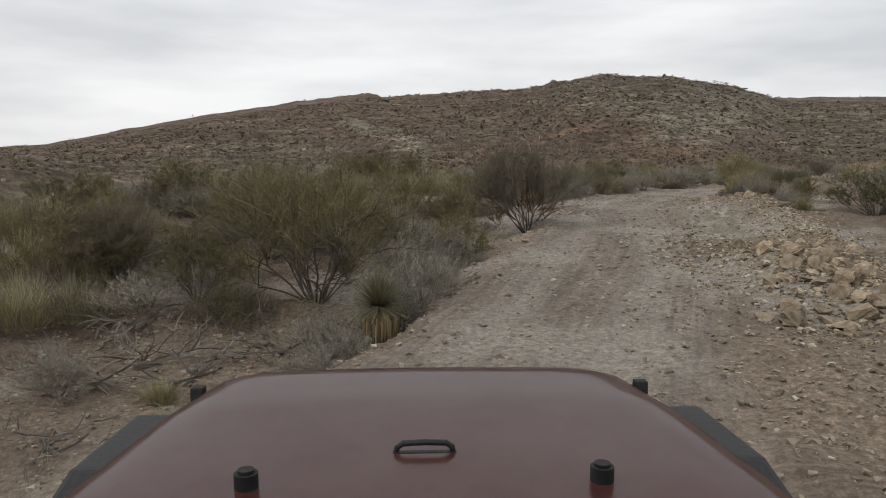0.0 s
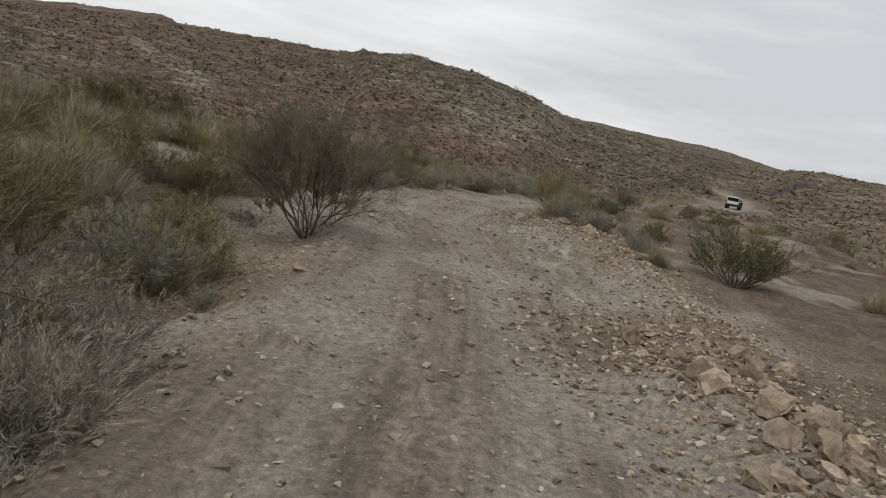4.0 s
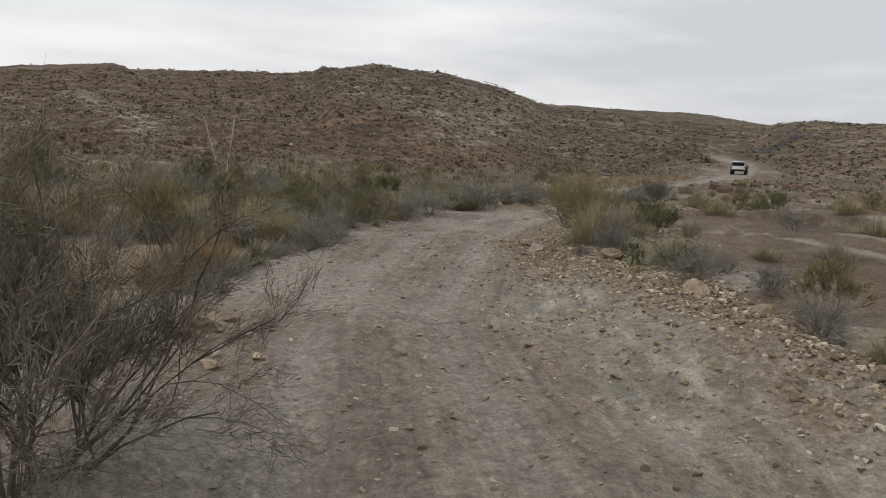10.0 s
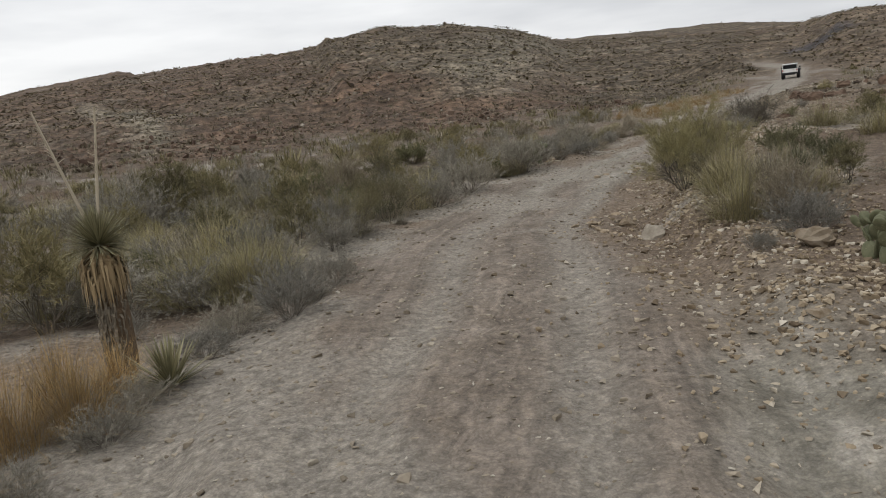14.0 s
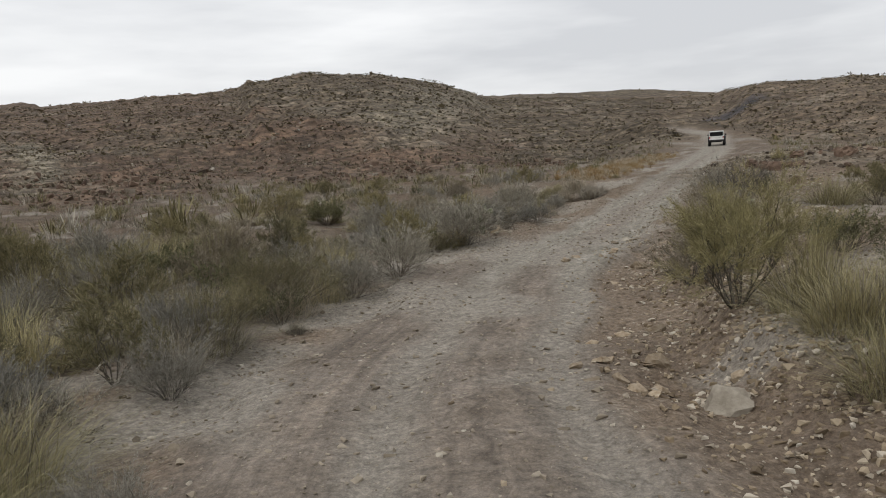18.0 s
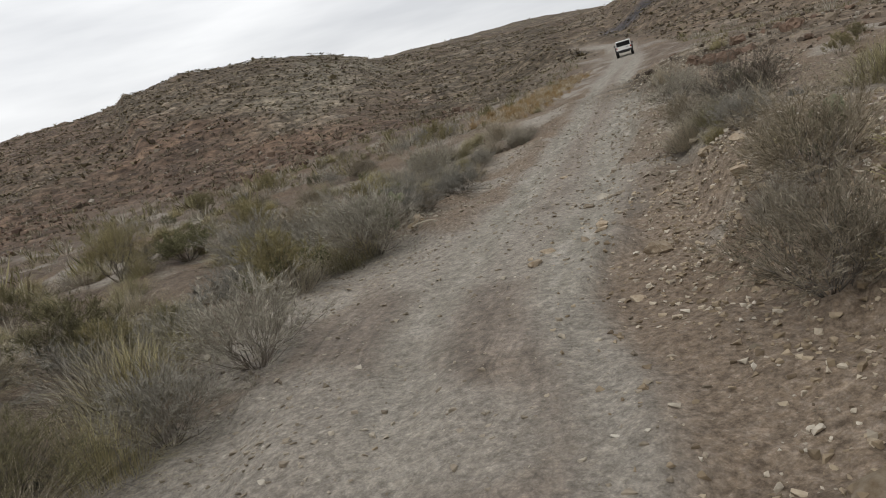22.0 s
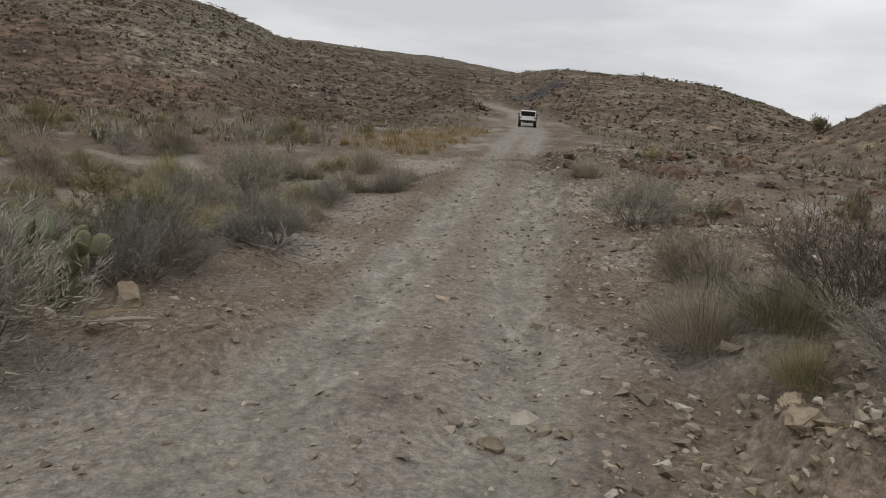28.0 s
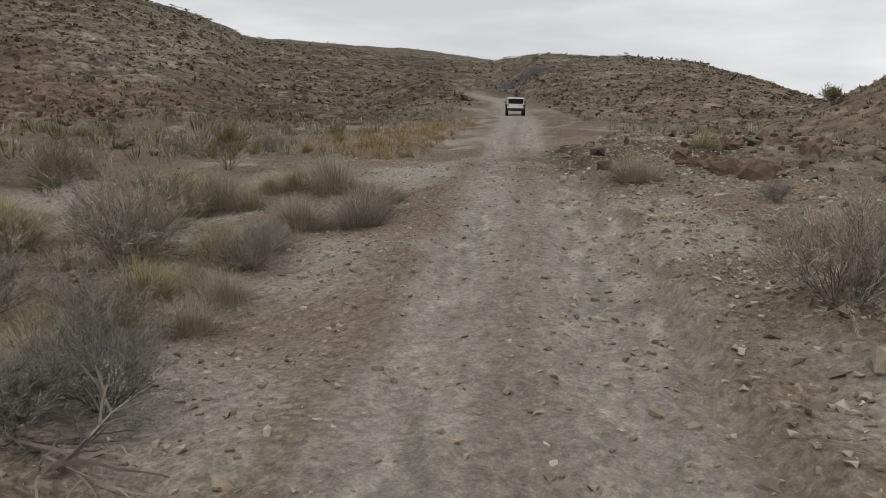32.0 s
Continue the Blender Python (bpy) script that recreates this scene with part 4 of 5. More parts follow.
for x, y, h in ((3.95, 23.7, 0.35), (4.35, 24.5, 0.36), (4.55, 25.0, 0.3), (5.0, 26.2, 0.4), (5.3, 27.3, 0.5)):
    plant(make_grey, kinds_grey, x, y, h, 1.2)
plant(make_grass, kinds_straw, 20.8, 38.7, 0.85, 0.9)
plant(make_grass, kinds_straw, 20.2, 37.9, 0.6, 1.1)
plant(make_pear, [(81, "prickly pear cactus with flat green pads")], 16.6, 33.5, 0.75)
plant(make_green, kinds_green, 26.9, 37.8, 0.85, 1.1)
plant(make_dead, [(71, "bleached dead branches sprawled on the ground")], 24.6, 37.0, 1.3)
plant(make_dead, [(71, "bleached dead branches sprawled on the ground")], 22.6, 36.9, 0.8)
plant(make_dead, [(71, "bleached dead branches sprawled on the ground")], 18.7, 44.3, 0.9)
plant(make_brush, [(17, "lone dark bush on the ridge line", 22, 12, (0.05, 0.01), 3, 0.8)], 84.5, 66.8, 1.9, 1.0)
husk, shell = thing("dead_cactus_husk", "curled yellow-brown dead cactus husk on the gravel", "dead plant"), Strands()
shell.blade([Vector((0.27 * math.cos(a), 0.13 * math.sin(a), 0.05 + 0.05 * math.sin(a))) for a in (3.5, 2.9, 2.2, 1.5, 0.9, 0.2)], 0.09, 0.03)
part("shell", shell.mesh(), BLADE_SKIRT, husk)
shell = Strands()
shell.stem([Vector((-0.27, 0.0, 0.03)), Vector((-0.1, -0.05, 0.07)), Vector((0.12, -0.04, 0.06)), Vector((0.3, 0.02, 0.02))], 0.022, 0.014, 7)
part("rib", shell.mesh(), BLADE_STRAW, husk, "pale dry rib")
husk.location = (15.9, 41.15, floor_z(15.9, 41.15))
log, wood = thing("fallen_log", "dark weathered log with a pale upright stub beside the far track", "log"), Strands()
wood.stem([Vector((-0.7 + 0.35 * k, 0.05 * math.sin(k), 0.1 + 0.02 * (k % 2))) for k in range(5)], 0.14, 0.1, 9)
part("trunk", wood.mesh(), STEM_DARK, log)
wood = Strands()
wood.stem([Vector((0.62, 0.02, 0.0)), Vector((0.66, 0.0, 0.3)), Vector((0.64, 0.03, 0.55))], 0.06, 0.04, 7)
part("stub", wood.mesh(), BLADE_STRAW, log, "pale broken upright stub")
log.location = (46.7, 83.0, floor_z(46.7, 83.0))

# thick low scrub along the left of the track
verge = random.Random(9)
for n in range(500):
    u = -3.4 - 12 * verge.random() ** 1.3
    x, y = beside(verge, 43, 80, u)
    h = verge.uniform(0.35, 0.78) * (1 + 0.05 * abs(u))
    if y > 41:
        if verge.random() < 0.5:
            continue
        plant(make_grass, light_straw if n % 3 == 0 else light_grass, x, y, verge.uniform(0.35, 0.6), 1.3)
        continue
    if -2.0 < x < 5.4 and 22 < y < 28.8:
        continue
    cover(verge, x, y, h * (0.7 if u > -3.4 else 1.0), 0.26 if y < 24 else 0.2, 0.5 if y < 24 else 0.58, 0.1)

# brush on the left where the track begins
for n in range(190):
    u = -2.6 - 13 * verge.random()
    x, y = beside(verge, 31, 47, u)
    if -2.0 < x < 5.4 and 22 < y < 28.8:
        continue
    if (y < 9.4 and u > -6.5) or (y < 11 and u > -4.2):
        continue
    cover(verge, x, y, verge.uniform(0.4, 0.85), 0.36, 0.34, 0.04)

# scattered brush between the track and the foot of the hills
scatter = random.Random(5)
for n in range(480):
    x, y = scatter.uniform(-18, 36), scatter.uniform(8, 76)
    u = float(to_road(np.array([x]), np.array([y]))[0][0])
    if abs(u) < 3.4 or abs(u) > 24 or (u > 0 and scatter.random() < 0.25) or (-2.0 < x < 5.4 and 22 < y < 28.8):
        continue
    cover(scatter, x, y, scatter.uniform(0.35, 0.85), 0.32, 0.48, 0.1)
BOULDERS = [(7.13, 12.2, 0.28), (2.55, 15.56, 0.23), (2.24, 14.13, 0.23), (11.44, 25.61, 0.48), (9.54, 20.59, 0.35), (9.82, 17.55, 0.23), (8.93, 17.47, 0.28), (3.89, 19.71, 0.29), (4.32, 19.98, 0.24), (10.62, 23.56, 0.39), (9.59, 23.57, 0.19), (8.35, 21.16, 0.13), (10.89, 29.12, 0.38), (11.21, 30.11, 0.34), (9.58, 26.07, 0.21), (10.72, 29.58, 0.24), (11.82, 30.39, 0.24), (11.72, 31.02, 0.23), (14.48, 34.34, 0.22), (15.09, 36.43, 0.31), (12.68, 31.04, 0.24), (15.98, 36.41, 0.19), (14.7, 36.21, 0.22), (19.33, 43.4, 0.6), (16.23, 42.01, 0.4), (19.15, 37.31, 0.24), (17.88, 35.51, 0.19)]
BOULDERS_MID = [(18.67, 36.73, 0.21), (17.17, 34.7, 0.21), (16.73, 34.3, 0.27), (19.14, 35.35, 0.14), (17.49, 34.85, 0.22), (17.48, 41.57, 0.3), (15.39, 41.66, 0.33), (26.68, 42.58, 0.53), (28.59, 43.11, 0.71), (31.98, 46.87, 0.86), (32.97, 48.44, 0.68), (33.53, 51.02, 0.75), (22.38, 47.23, 0.17), (31.22, 74.18, 0.56), (25.9, 65.01, 0.42), (19.88, 44.02, 0.16), (19.3, 41.14, 0.31), (25.82, 42.42, 0.34), (20.1, 49.2, 0.27), (26.16, 53.99, 0.37), (32.48, 47.76, 0.71), (32.57, 48.82, 0.38), (33.18, 48.77, 0.51), (33.84, 51.79, 0.59), (33.02, 49.25, 0.58), (25.52, 43.51, 0.15), (24.15, 42.81, 0.3), (37.71, 48.25, 0.88), (34.08, 48.16, 0.52)]
BOULDERS_FAR = [(3.9, 20.9, 0.32), (4.15, 21.25, 0.26), (4.2, 20.7, 0.2), (3.65, 20.6, 0.25), (4.45, 21.5, 0.18), (26.1, 42.4, 0.5), (36.7, 50.0, 0.8), (39.4, 56.0, 0.7), (11.35, 29.35, 0.34), (11.05, 29.6, 0.24), (11.35, 30.2, 0.28), (10.95, 28.95, 0.2), (11.75, 29.9, 0.26), (11.9, 28.9, 0.22), (10.9, 30.1, 0.16), (17.36, 38.2, 0.26), (15.65, 36.37, 0.26), (15.6, 35.1, 0.3), (18.65, 36.85, 0.27), (17.5, 35.3, 0.22), (16.4, 34.2, 0.3), (16.75, 34.75, 0.24), (15.9, 34.3, 0.2), (19.1, 37.1, 0.25), (16.2, 35.3, 0.18), (16.1, 36.5, 0.24), (12.3, 31.2, 0.2), (9.4, 19.3, 0.25), (10.3, 21.6, 0.22)]


# ---- stones ----
def hull(seed, sx=1.0, sy=0.8, sz=0.55, n=16):
    """An angular stone: the hull of points strewn on a squashed ball, about one unit across; its foot lies near z = 0."""
    r = random.Random(seed)
    bm = bmesh.new()
    for _ in range(n):
        v = Vector((r.gauss(0, 1), r.gauss(0, 1), r.gauss(0, 1))).normalized()
        v = Vector([math.copysign(abs(c) ** 0.75, c) for c in v])
        bm.verts.new((v.x * sx * 0.5 * r.uniform(0.85, 1.1), v.y * sy * 0.5 * r.uniform(0.85, 1.1), v.z * sz * 0.5 + sz * 0.28))
    res = bmesh.ops.convex_hull(bm, input=bm.verts)
    bmesh.ops.delete(bm, geom=[g for g in res["geom_interior"] if isinstance(g, bmesh.types.BMVert)], context="VERTS")
    return bm


def stone_mesh(seed, mat, sx, sy, sz, n=13):
    bm = hull(seed, sx, sy, sz, n)
    bmesh.ops.bevel(bm, geom=bm.edges[:], offset=0.012, segments=1, affect="EDGES")
    me = bpy.data.meshes.new("stone")
    bm.to_mesh(me)
    bm.free()
    me.materials.append(mat)
    return me


def boulder_mesh(seed, mat, sx, sy, sz):
    """A larger block: an angular hull with broken, pitted faces."""
    bm = hull(seed, sx, sy, sz, 15)
    bmesh.ops.triangulate(bm, faces=bm.faces[:])
    bmesh.ops.subdivide_edges(bm, edges=bm.edges[:], cuts=2, use_grid_fill=True)
    r = random.Random(seed)
    bm.normal_update()
    for v in bm.verts:
        v.co += v.normal * r.uniform(-0.06, 0.035) + Vector((r.uniform(-1, 1), r.uniform(-1, 1), r.uniform(-1, 1))) * 0.012
    me = bpy.data.meshes.new("boulder")
    bm.to_mesh(me)
    bm.free()
    me.materials.append(mat)
    return me


PALE_BLOCKS = [boulder_mesh(s, STONE, 1.0, 0.85, 0.72) for s in range(240, 244)]
RED_BLOCKS = [boulder_mesh(s, STONE_RED, 1.0, 0.8, 0.72) for s in range(250, 254)]
PALE_STONES = [stone_mesh(s, STONE, 1.0, rnd(0.7, 0.95), rnd(0.38, 0.58)) for s in range(200, 209)]
RED_STONES = [stone_mesh(s, STONE_RED, 1.0, rnd(0.7, 0.95), rnd(0.6, 0.8)) for s in range(220, 227)]


def stone(x, y, size, kinds, label, group, sink=0.12):
    if size > 0.27:
        kinds = {id(PALE_STONES): PALE_BLOCKS, id(RED_STONES): RED_BLOCKS}.get(id(kinds), kinds)
    ob = new("rock", kinds[int(x * 31 + y * 17) % len(kinds)])
    ob.location = (x, y, floor_z(x, y) - sink * size)
    ob.rotation_euler = (0.25 * math.sin(x * 9), 0.25 * math.cos(y * 7), x * 11 + y * 5)
    ob.scale = (size,) * 3
    return tagged(ob, label, "rock", group)


for x, y, s in BOULDERS + BOULDERS_MID + BOULDERS_FAR:
    if x > 24 and abs(float(to_road(np.array([x]), np.array([y]))[0][0])) < 3.0:
        continue
    if abs(float(to_road(np.array([x]), np.array([y]))[0][0])) < 1.7:
        s = min(s, 0.2)
    red = x > 24
    stone(x, y, max(s, 0.12) * 1.1, RED_STONES if red else PALE_STONES, "weathered brown boulder on stony ground" if red else "angular pale limestone boulder beside the track", "boulders")
stone(11.25, 28.45, 0.46, [boulder_mesh(231, STONE_GREY, 1.0, 0.85, 0.85)], "large grey flat-topped boulder at the road edge", "boulders")
heap = random.Random(11)
for n in range(190):
    t = heap.random() ** 1.15
    x, y = 5.0 + 1.9 * t + heap.gauss(0, 0.42), 7.6 + 5.6 * t + heap.gauss(0, 0.5)
    stone(x, y, heap.choice((0.1, 0.12, 0.14, 0.16, 0.18, 0.2, 0.24, 0.3, 0.36)) * (1.1 - 0.25 * t), PALE_STONES, "broken ochre limestone in a heap by the track", "stone heap", 0.05)
for n in range(60):
    x, y = heap.gauss(40, 6.5), heap.gauss(50.5, 4.5)
    if float(to_road(np.array([x]), np.array([y]))[0][0]) < 4.5:
        continue
    stone(x, y, heap.choice((0.3, 0.35, 0.4, 0.5, 0.65)), RED_STONES, "tumbled dark reddish sandstone block", "red blocks")
for n in range(26):
    x, y = heap.uniform(24, 40), heap.uniform(38, 60)
    if float(to_road(np.array([x]), np.array([y]))[0][0]) > 3.2:
        stone(x, y, heap.uniform(0.15, 0.5), RED_STONES, "weathered brown boulder on stony ground", "boulders")


def strew(name, label, spots, sizes, mats, seed, flat=0.6, category="gravel", parent=None):
    """Many small stones joined into one mesh."""
    r = np.random.RandomState(seed)
    sizes = sizes.clip(0, 0.11) if category == "gravel" else sizes
    protos = []
    for k in range(7):
        bm = hull(300 + k, 1.0, 0.75, flat, 8)
        bmesh.ops.triangulate(bm, faces=bm.faces[:])
        bm.verts.index_update()
        protos.append((np.array([v.co for v in bm.verts]), np.array([[v.index for v in f.verts] for f in bm.faces])))
        bm.free()
    z = land(spots[:, 0], spots[:, 1])[0]
    vs, fs, base = [], [], 0
    pick, turn = r.randint(0, 7, len(spots)), r.uniform(0, 6.28, len(spots))
    for k in range(len(spots)):
        v, f = protos[pick[k]]
        c, s = math.cos(turn[k]), math.sin(turn[k])
        w = v * sizes[k]
        vs.append(np.stack([w[:, 0] * c - w[:, 1] * s + spots[k, 0], w[:, 0] * s + w[:, 1] * c + spots[k, 1], w[:, 2] + z[k] - 0.1 * sizes[k]], -1))
        fs.append(f + base)
        base += len(v)
    vs, fs = np.concatenate(vs), np.concatenate(fs)
    me = bpy.data.meshes.new(name)
    me.vertices.add(len(vs))
    me.vertices.foreach_set("co", vs.astype(np.float32).ravel())
    me.loops.add(fs.size)
    me.loops.foreach_set("vertex_index", fs.astype(np.int32).ravel())
    me.polygons.add(len(fs))
    me.polygons.foreach_set("loop_start", (np.arange(len(fs)) * 3).astype(np.int32))
    me.polygons.foreach_set("use_smooth", np.zeros(len(fs), bool))
    me.update()
    me.materials.append(mats)
    return tagged(new(name, me), label, category, kind="stuff")


def island_stone(name, stops):
    m, n, l, b = material(name, 0.92)
    g, tc = n.new("ShaderNodeNewGeometry"), n.new("ShaderNodeTexCoord")
    t = tex(n, l, 18.0, 5, 0.6, tc.outputs["Object"])
    col = ramp(n, l, g.outputs["Random Per Island"], stops)
    v = ramp(n, l, t.outputs["Fac"], ((0.3, (0.8,) * 3), (0.7, (1.15,) * 3)))
    l.new(blend(n, l, 1.0, col, v, "MULTIPLY"), b.inputs["Base Color"])
    return m


GRAVEL = island_stone("mixed_gravel", ((0, (0.155, 0.128, 0.095)), (0.3, (0.225, 0.188, 0.14)), (0.7, (0.31, 0.264, 0.202)), (0.94, (0.36, 0.32, 0.255)), (1, (0.48, 0.44, 0.37))))
OCHRE = island_stone("ochre_rubble", ((0, (0.12, 0.09, 0.06)), (0.3, (0.235, 0.182, 0.12)), (0.7, (0.37, 0.302, 0.212)), (1, (0.52, 0.47, 0.39))))
HILL_STONE = island_stone("hillside_rubble", ((0, (0.06, 0.045, 0.034)), (0.5, (0.125, 0.098, 0.07)), (0.85, (0.2, 0.162, 0.12)), (1, (0.32, 0.29, 0.24))))


def along_track(n, seed, lo, hi, spread, shift=0.0):
    """Spots beside and on the track between two ways along it."""
    r = np.random.RandomState(seed)
    s = r.uniform(lo, hi, n)
    u = r.normal(shift, spread, n)
    k = np.clip(np.searchsorted(LARC, s), 0, len(LINE) - 1)
    return np.stack([LINE[k, 0] + LDIR[k, 1] * u, LINE[k, 1] - LDIR[k, 0] * u], -1) + r.uniform(-0.25, 0.25, (n, 2))


rs = np.random.RandomState(3)
loose = along_track(36000, 4, 30, 90, 2.6)
loose_u, loose_s, _ = to_road(loose[:, 0], loose[:, 1])
loose = loose[(np.abs(loose_u) > 1.5) | (loose_s < 58) | (np.arange(len(loose)) % 3 == 0)]
strew("gravel", "loose ochre and grey gravel on the track", loose, rs.gamma(1.1, 0.015, len(loose)) + 0.012, GRAVEL, 1, 0.3)
strew("road_stones", "scattered fist-sized stones along the track", along_track(3000, 6, 28, 90, 3.0), rs.gamma(2.0, 0.022, 3000) + 0.035, GRAVEL, 2, 0.5)
strew("bank_stones", "stony rubble on the bank beside the track", along_track(8000, 8, 38, 78, 0.9, 3.2), rs.gamma(1.6, 0.017, 8000) + 0.018, OCHRE, 5)
strew("bank_rubble", "ochre rubble spilling down the bank", along_track(9000, 18, 50, 68, 0.9, 3.3), rs.gamma(1.8, 0.022, 9000) + 0.022, OCHRE, 6)
strew("verge_stones", "broken stones along the edge of the track", along_track(5000, 19, 28, 80, 1.0, -3.0), rs.gamma(1.6, 0.016, 5000) + 0.013, GRAVEL, 9)
strew("shoulder_gravel", "grey and ochre rubble on the bare shoulder", along_track(7000, 29, 24, 40, 1.5, 3.6), rs.gamma(1.6, 0.018, 7000) + 0.015, GRAVEL, 10)
strew("wash_stones", "pale stones and rubble in the shallow wash", along_track(6000, 49, 25, 43, 1.7, -4.6), rs.gamma(1.5, 0.02, 6000) + 0.015, GRAVEL, 12)
strew("far_bank_rubble", "grey and ochre rubble beside the upper track", along_track(11000, 59, 66, 98, 1.5, 3.6), rs.gamma(1.6, 0.03, 11000) + 0.022, GRAVEL, 13, 0.55, "rubble")
strew("far_verge_rubble", "broken pale stones beside the upper track", along_track(5000, 60, 66, 98, 2.2, -4.6), rs.gamma(1.5, 0.022, 5000) + 0.02, GRAVEL, 14)
strew("heap_chips", "ochre chips round the stone heap", np.random.RandomState(41).normal((5.9, 10.0), (0.85, 2.1), (3600, 2)), rs.gamma(1.8, 0.028, 3600) + 0.025, OCHRE, 8)
strew("berm_rubble", "ochre rubble along the crest of the low berm", along_track(3200, 71, 40, 52, 0.35, 3.9), rs.gamma(1.8, 0.02, 3200) + 0.02, OCHRE, 21)
red = np.random.RandomState(43).normal((40, 50.5), (7, 5), (900, 2))
red = red[to_road(red[:, 0], red[:, 1])[0] > 4.2]
strew("red_rubble", "reddish brown rubble round the tumbled blocks", red, np.random.RandomState(44).gamma(1.8, 0.07, len(red)) + 0.07, HILL_STONE, 11, 0.7, "rubble")


def polar_spots(n, seed, az0, az1, r0, r1):
    r = np.random.RandomState(seed)
    a, d = np.radians(r.uniform(az0, az1, n)), r0 + (r1 - r0) * r.uniform(0, 1, n) ** 0.75
    return np.stack([CX + d * np.sin(a), CY + d * np.cos(a)], -1)


hs = polar_spots(34000, 12, -60, 78, 36, 225)
hs = hs[land(hs[:, 0], hs[:, 1])[2] > 0.4]
strew("hillside_rocks", "brown rubble strewn over the hillsides", hs, np.random.RandomState(2).gamma(1.5, 0.12, len(hs)) + 0.08, HILL_STONE, 7, 0.7, "rubble")


fb = polar_spots(2600, 91, -14, 30, 40, 84)
fb = fb[(land(fb[:, 0], fb[:, 1])[2] > 0.35) & (np.abs(to_road(fb[:, 0], fb[:, 1])[0]) > 6) & (fbm(fb[:, 0] * 0.09, fb[:, 1] * 0.09, 3) > -0.12)]
RED_RUBBLE = island_stone("red_foot_rubble", ((0, (0.07, 0.046, 0.034)), (0.5, (0.145, 0.1, 0.073)), (1, (0.24, 0.175, 0.13))))
strew("foot_rubble", "reddish sandstone blocks along the foot of the hill", fb, np.random.RandomState(92).gamma(2.0, 0.13, len(fb)) + 0.12, RED_RUBBLE, 93, 0.75, "rubble")


def tufts(name, label, spots, sizes, mat, seed, blades=7, broad=0.1, low=0.3, high=1.5):
    """Small far shrubs: bristling clumps of a few broad blades each, joined into one mesh."""
    r = np.random.RandomState(seed)
    n = len(spots)
    z = land(spots[:, 0], spots[:, 1])[0]
    a, e = r.uniform(0, 6.28, (n, blades)), r.uniform(low, high, (n, blades))
    d = np.stack([np.cos(a) * np.cos(e), np.sin(a) * np.cos(e), np.sin(e)], -1) * (sizes[:, None] * r.uniform(0.5, 1.0, (n, blades)))[..., None]
    side = np.stack([-np.sin(a), np.cos(a), 0 * a], -1) * (broad * sizes)[:, None, None]
    foot = np.stack([spots[:, 0], spots[:, 1], z - 0.05 * sizes], -1)[:, None] + np.stack([np.cos(a), np.sin(a), 0 * a], -1) * (0.4 * sizes[:, None] * r.uniform(0, 1, (n, blades)))[..., None]
    v = np.stack([foot + side * 0.5, foot + d * 0.6 + side, foot + d, foot + d * 0.6 - side], 2).reshape(-1, 3)
    f = np.arange(len(v)).reshape(-1, 4)
    me = bpy.data.meshes.new(name)
    me.vertices.add(len(v))
    me.vertices.foreach_set("co", v.astype(np.float32).ravel())
    me.loops.add(f.size)
    me.loops.foreach_set("vertex_index", f.astype(np.int32).ravel())
    me.polygons.add(len(f))
    me.polygons.foreach_set("loop_start", (np.arange(len(f)) * 4).astype(np.int32))
    me.update()
    me.materials.append(mat)
    return tagged(new(name, me), label, "scrub", kind="stuff")


SCRUB_DARK = twig_material("dark_scrub_leaf", (0.11, 0.092, 0.056), (0.215, 0.18, 0.115))
ht = polar_spots(60000, 14, -60, 80, 44, 240)
keep = (np.abs(to_road(ht[:, 0], ht[:, 1])[0]) > 4) & (land(ht[:, 0], ht[:, 1])[2] > 0.4)
ht = ht[keep]
near = np.hypot(ht[:, 0] - CX, ht[:, 1] - CY) < 100
close, ht = ht[near], ht[~near]
cutc = len(close) * 3 // 5
tufts("slope_scrub", "dark olive scrub on the lower slopes", close[:cutc], np.random.RandomState(81).gamma(2.0, 0.09, cutc) + 0.1, SCRUB_DARK, 82, 20, 0.06, 0.15, 1.2)
tufts("slope_grass", "dry tan grass tufts on the lower slopes", close[cutc:], np.random.RandomState(83).gamma(2.0, 0.08, len(close) - cutc) + 0.1, LEAF_TAN, 84, 20, 0.04, 0.3, 1.4)
cutn = len(ht) * 3 // 5
tufts("hillside_scrub", "dark olive scrub dotted over the hillsides", ht[:cutn], np.random.RandomState(8).gamma(2.0, 0.1, cutn) + 0.1, SCRUB_DARK, 15, 7, 0.3, 0.15, 0.95)
tufts("hillside_grass", "dry tan grass tufts over the hillsides", ht[cutn:], np.random.RandomState(9).gamma(2.0, 0.09, len(ht) - cutn) + 0.1, LEAF_TAN, 16, 7, 0.26, 0.15, 0.95)

# low scrub over the plain between the track and the hills
pl = np.random.RandomState(21).uniform((-60, 8), (95, 112), (16000, 2))
side_u = to_road(pl[:, 0], pl[:, 1])[0]
clump = fbm(pl[:, 0] * 0.12, pl[:, 1] * 0.12, 3)
keep = ((np.abs(side_u) > 11) | ((pl[:, 1] > 60) & (np.abs(side_u) > 5))) & (np.hypot(pl[:, 0] - 8, pl[:, 1] - 22) > 12) & (land(pl[:, 0], pl[:, 1])[2] < 0.5) & ((clump > -0.12) | (side_u < -6)) & (np.abs(side_u) < 55)
pl = pl[keep]
third = len(pl) // 3
tufts("plain_scrub", "low olive scrub over the stony plain", pl[:third], np.random.RandomState(22).gamma(2.5, 0.12, third) + 0.15, LEAF_OLIVE, 23, 26, 0.03)
tufts("plain_grey_scrub", "low dusty grey scrub over the stony plain", pl[third : 2 * third], np.random.RandomState(24).gamma(2.5, 0.11, third) + 0.15, LEAF_GREY, 25, 26, 0.025)
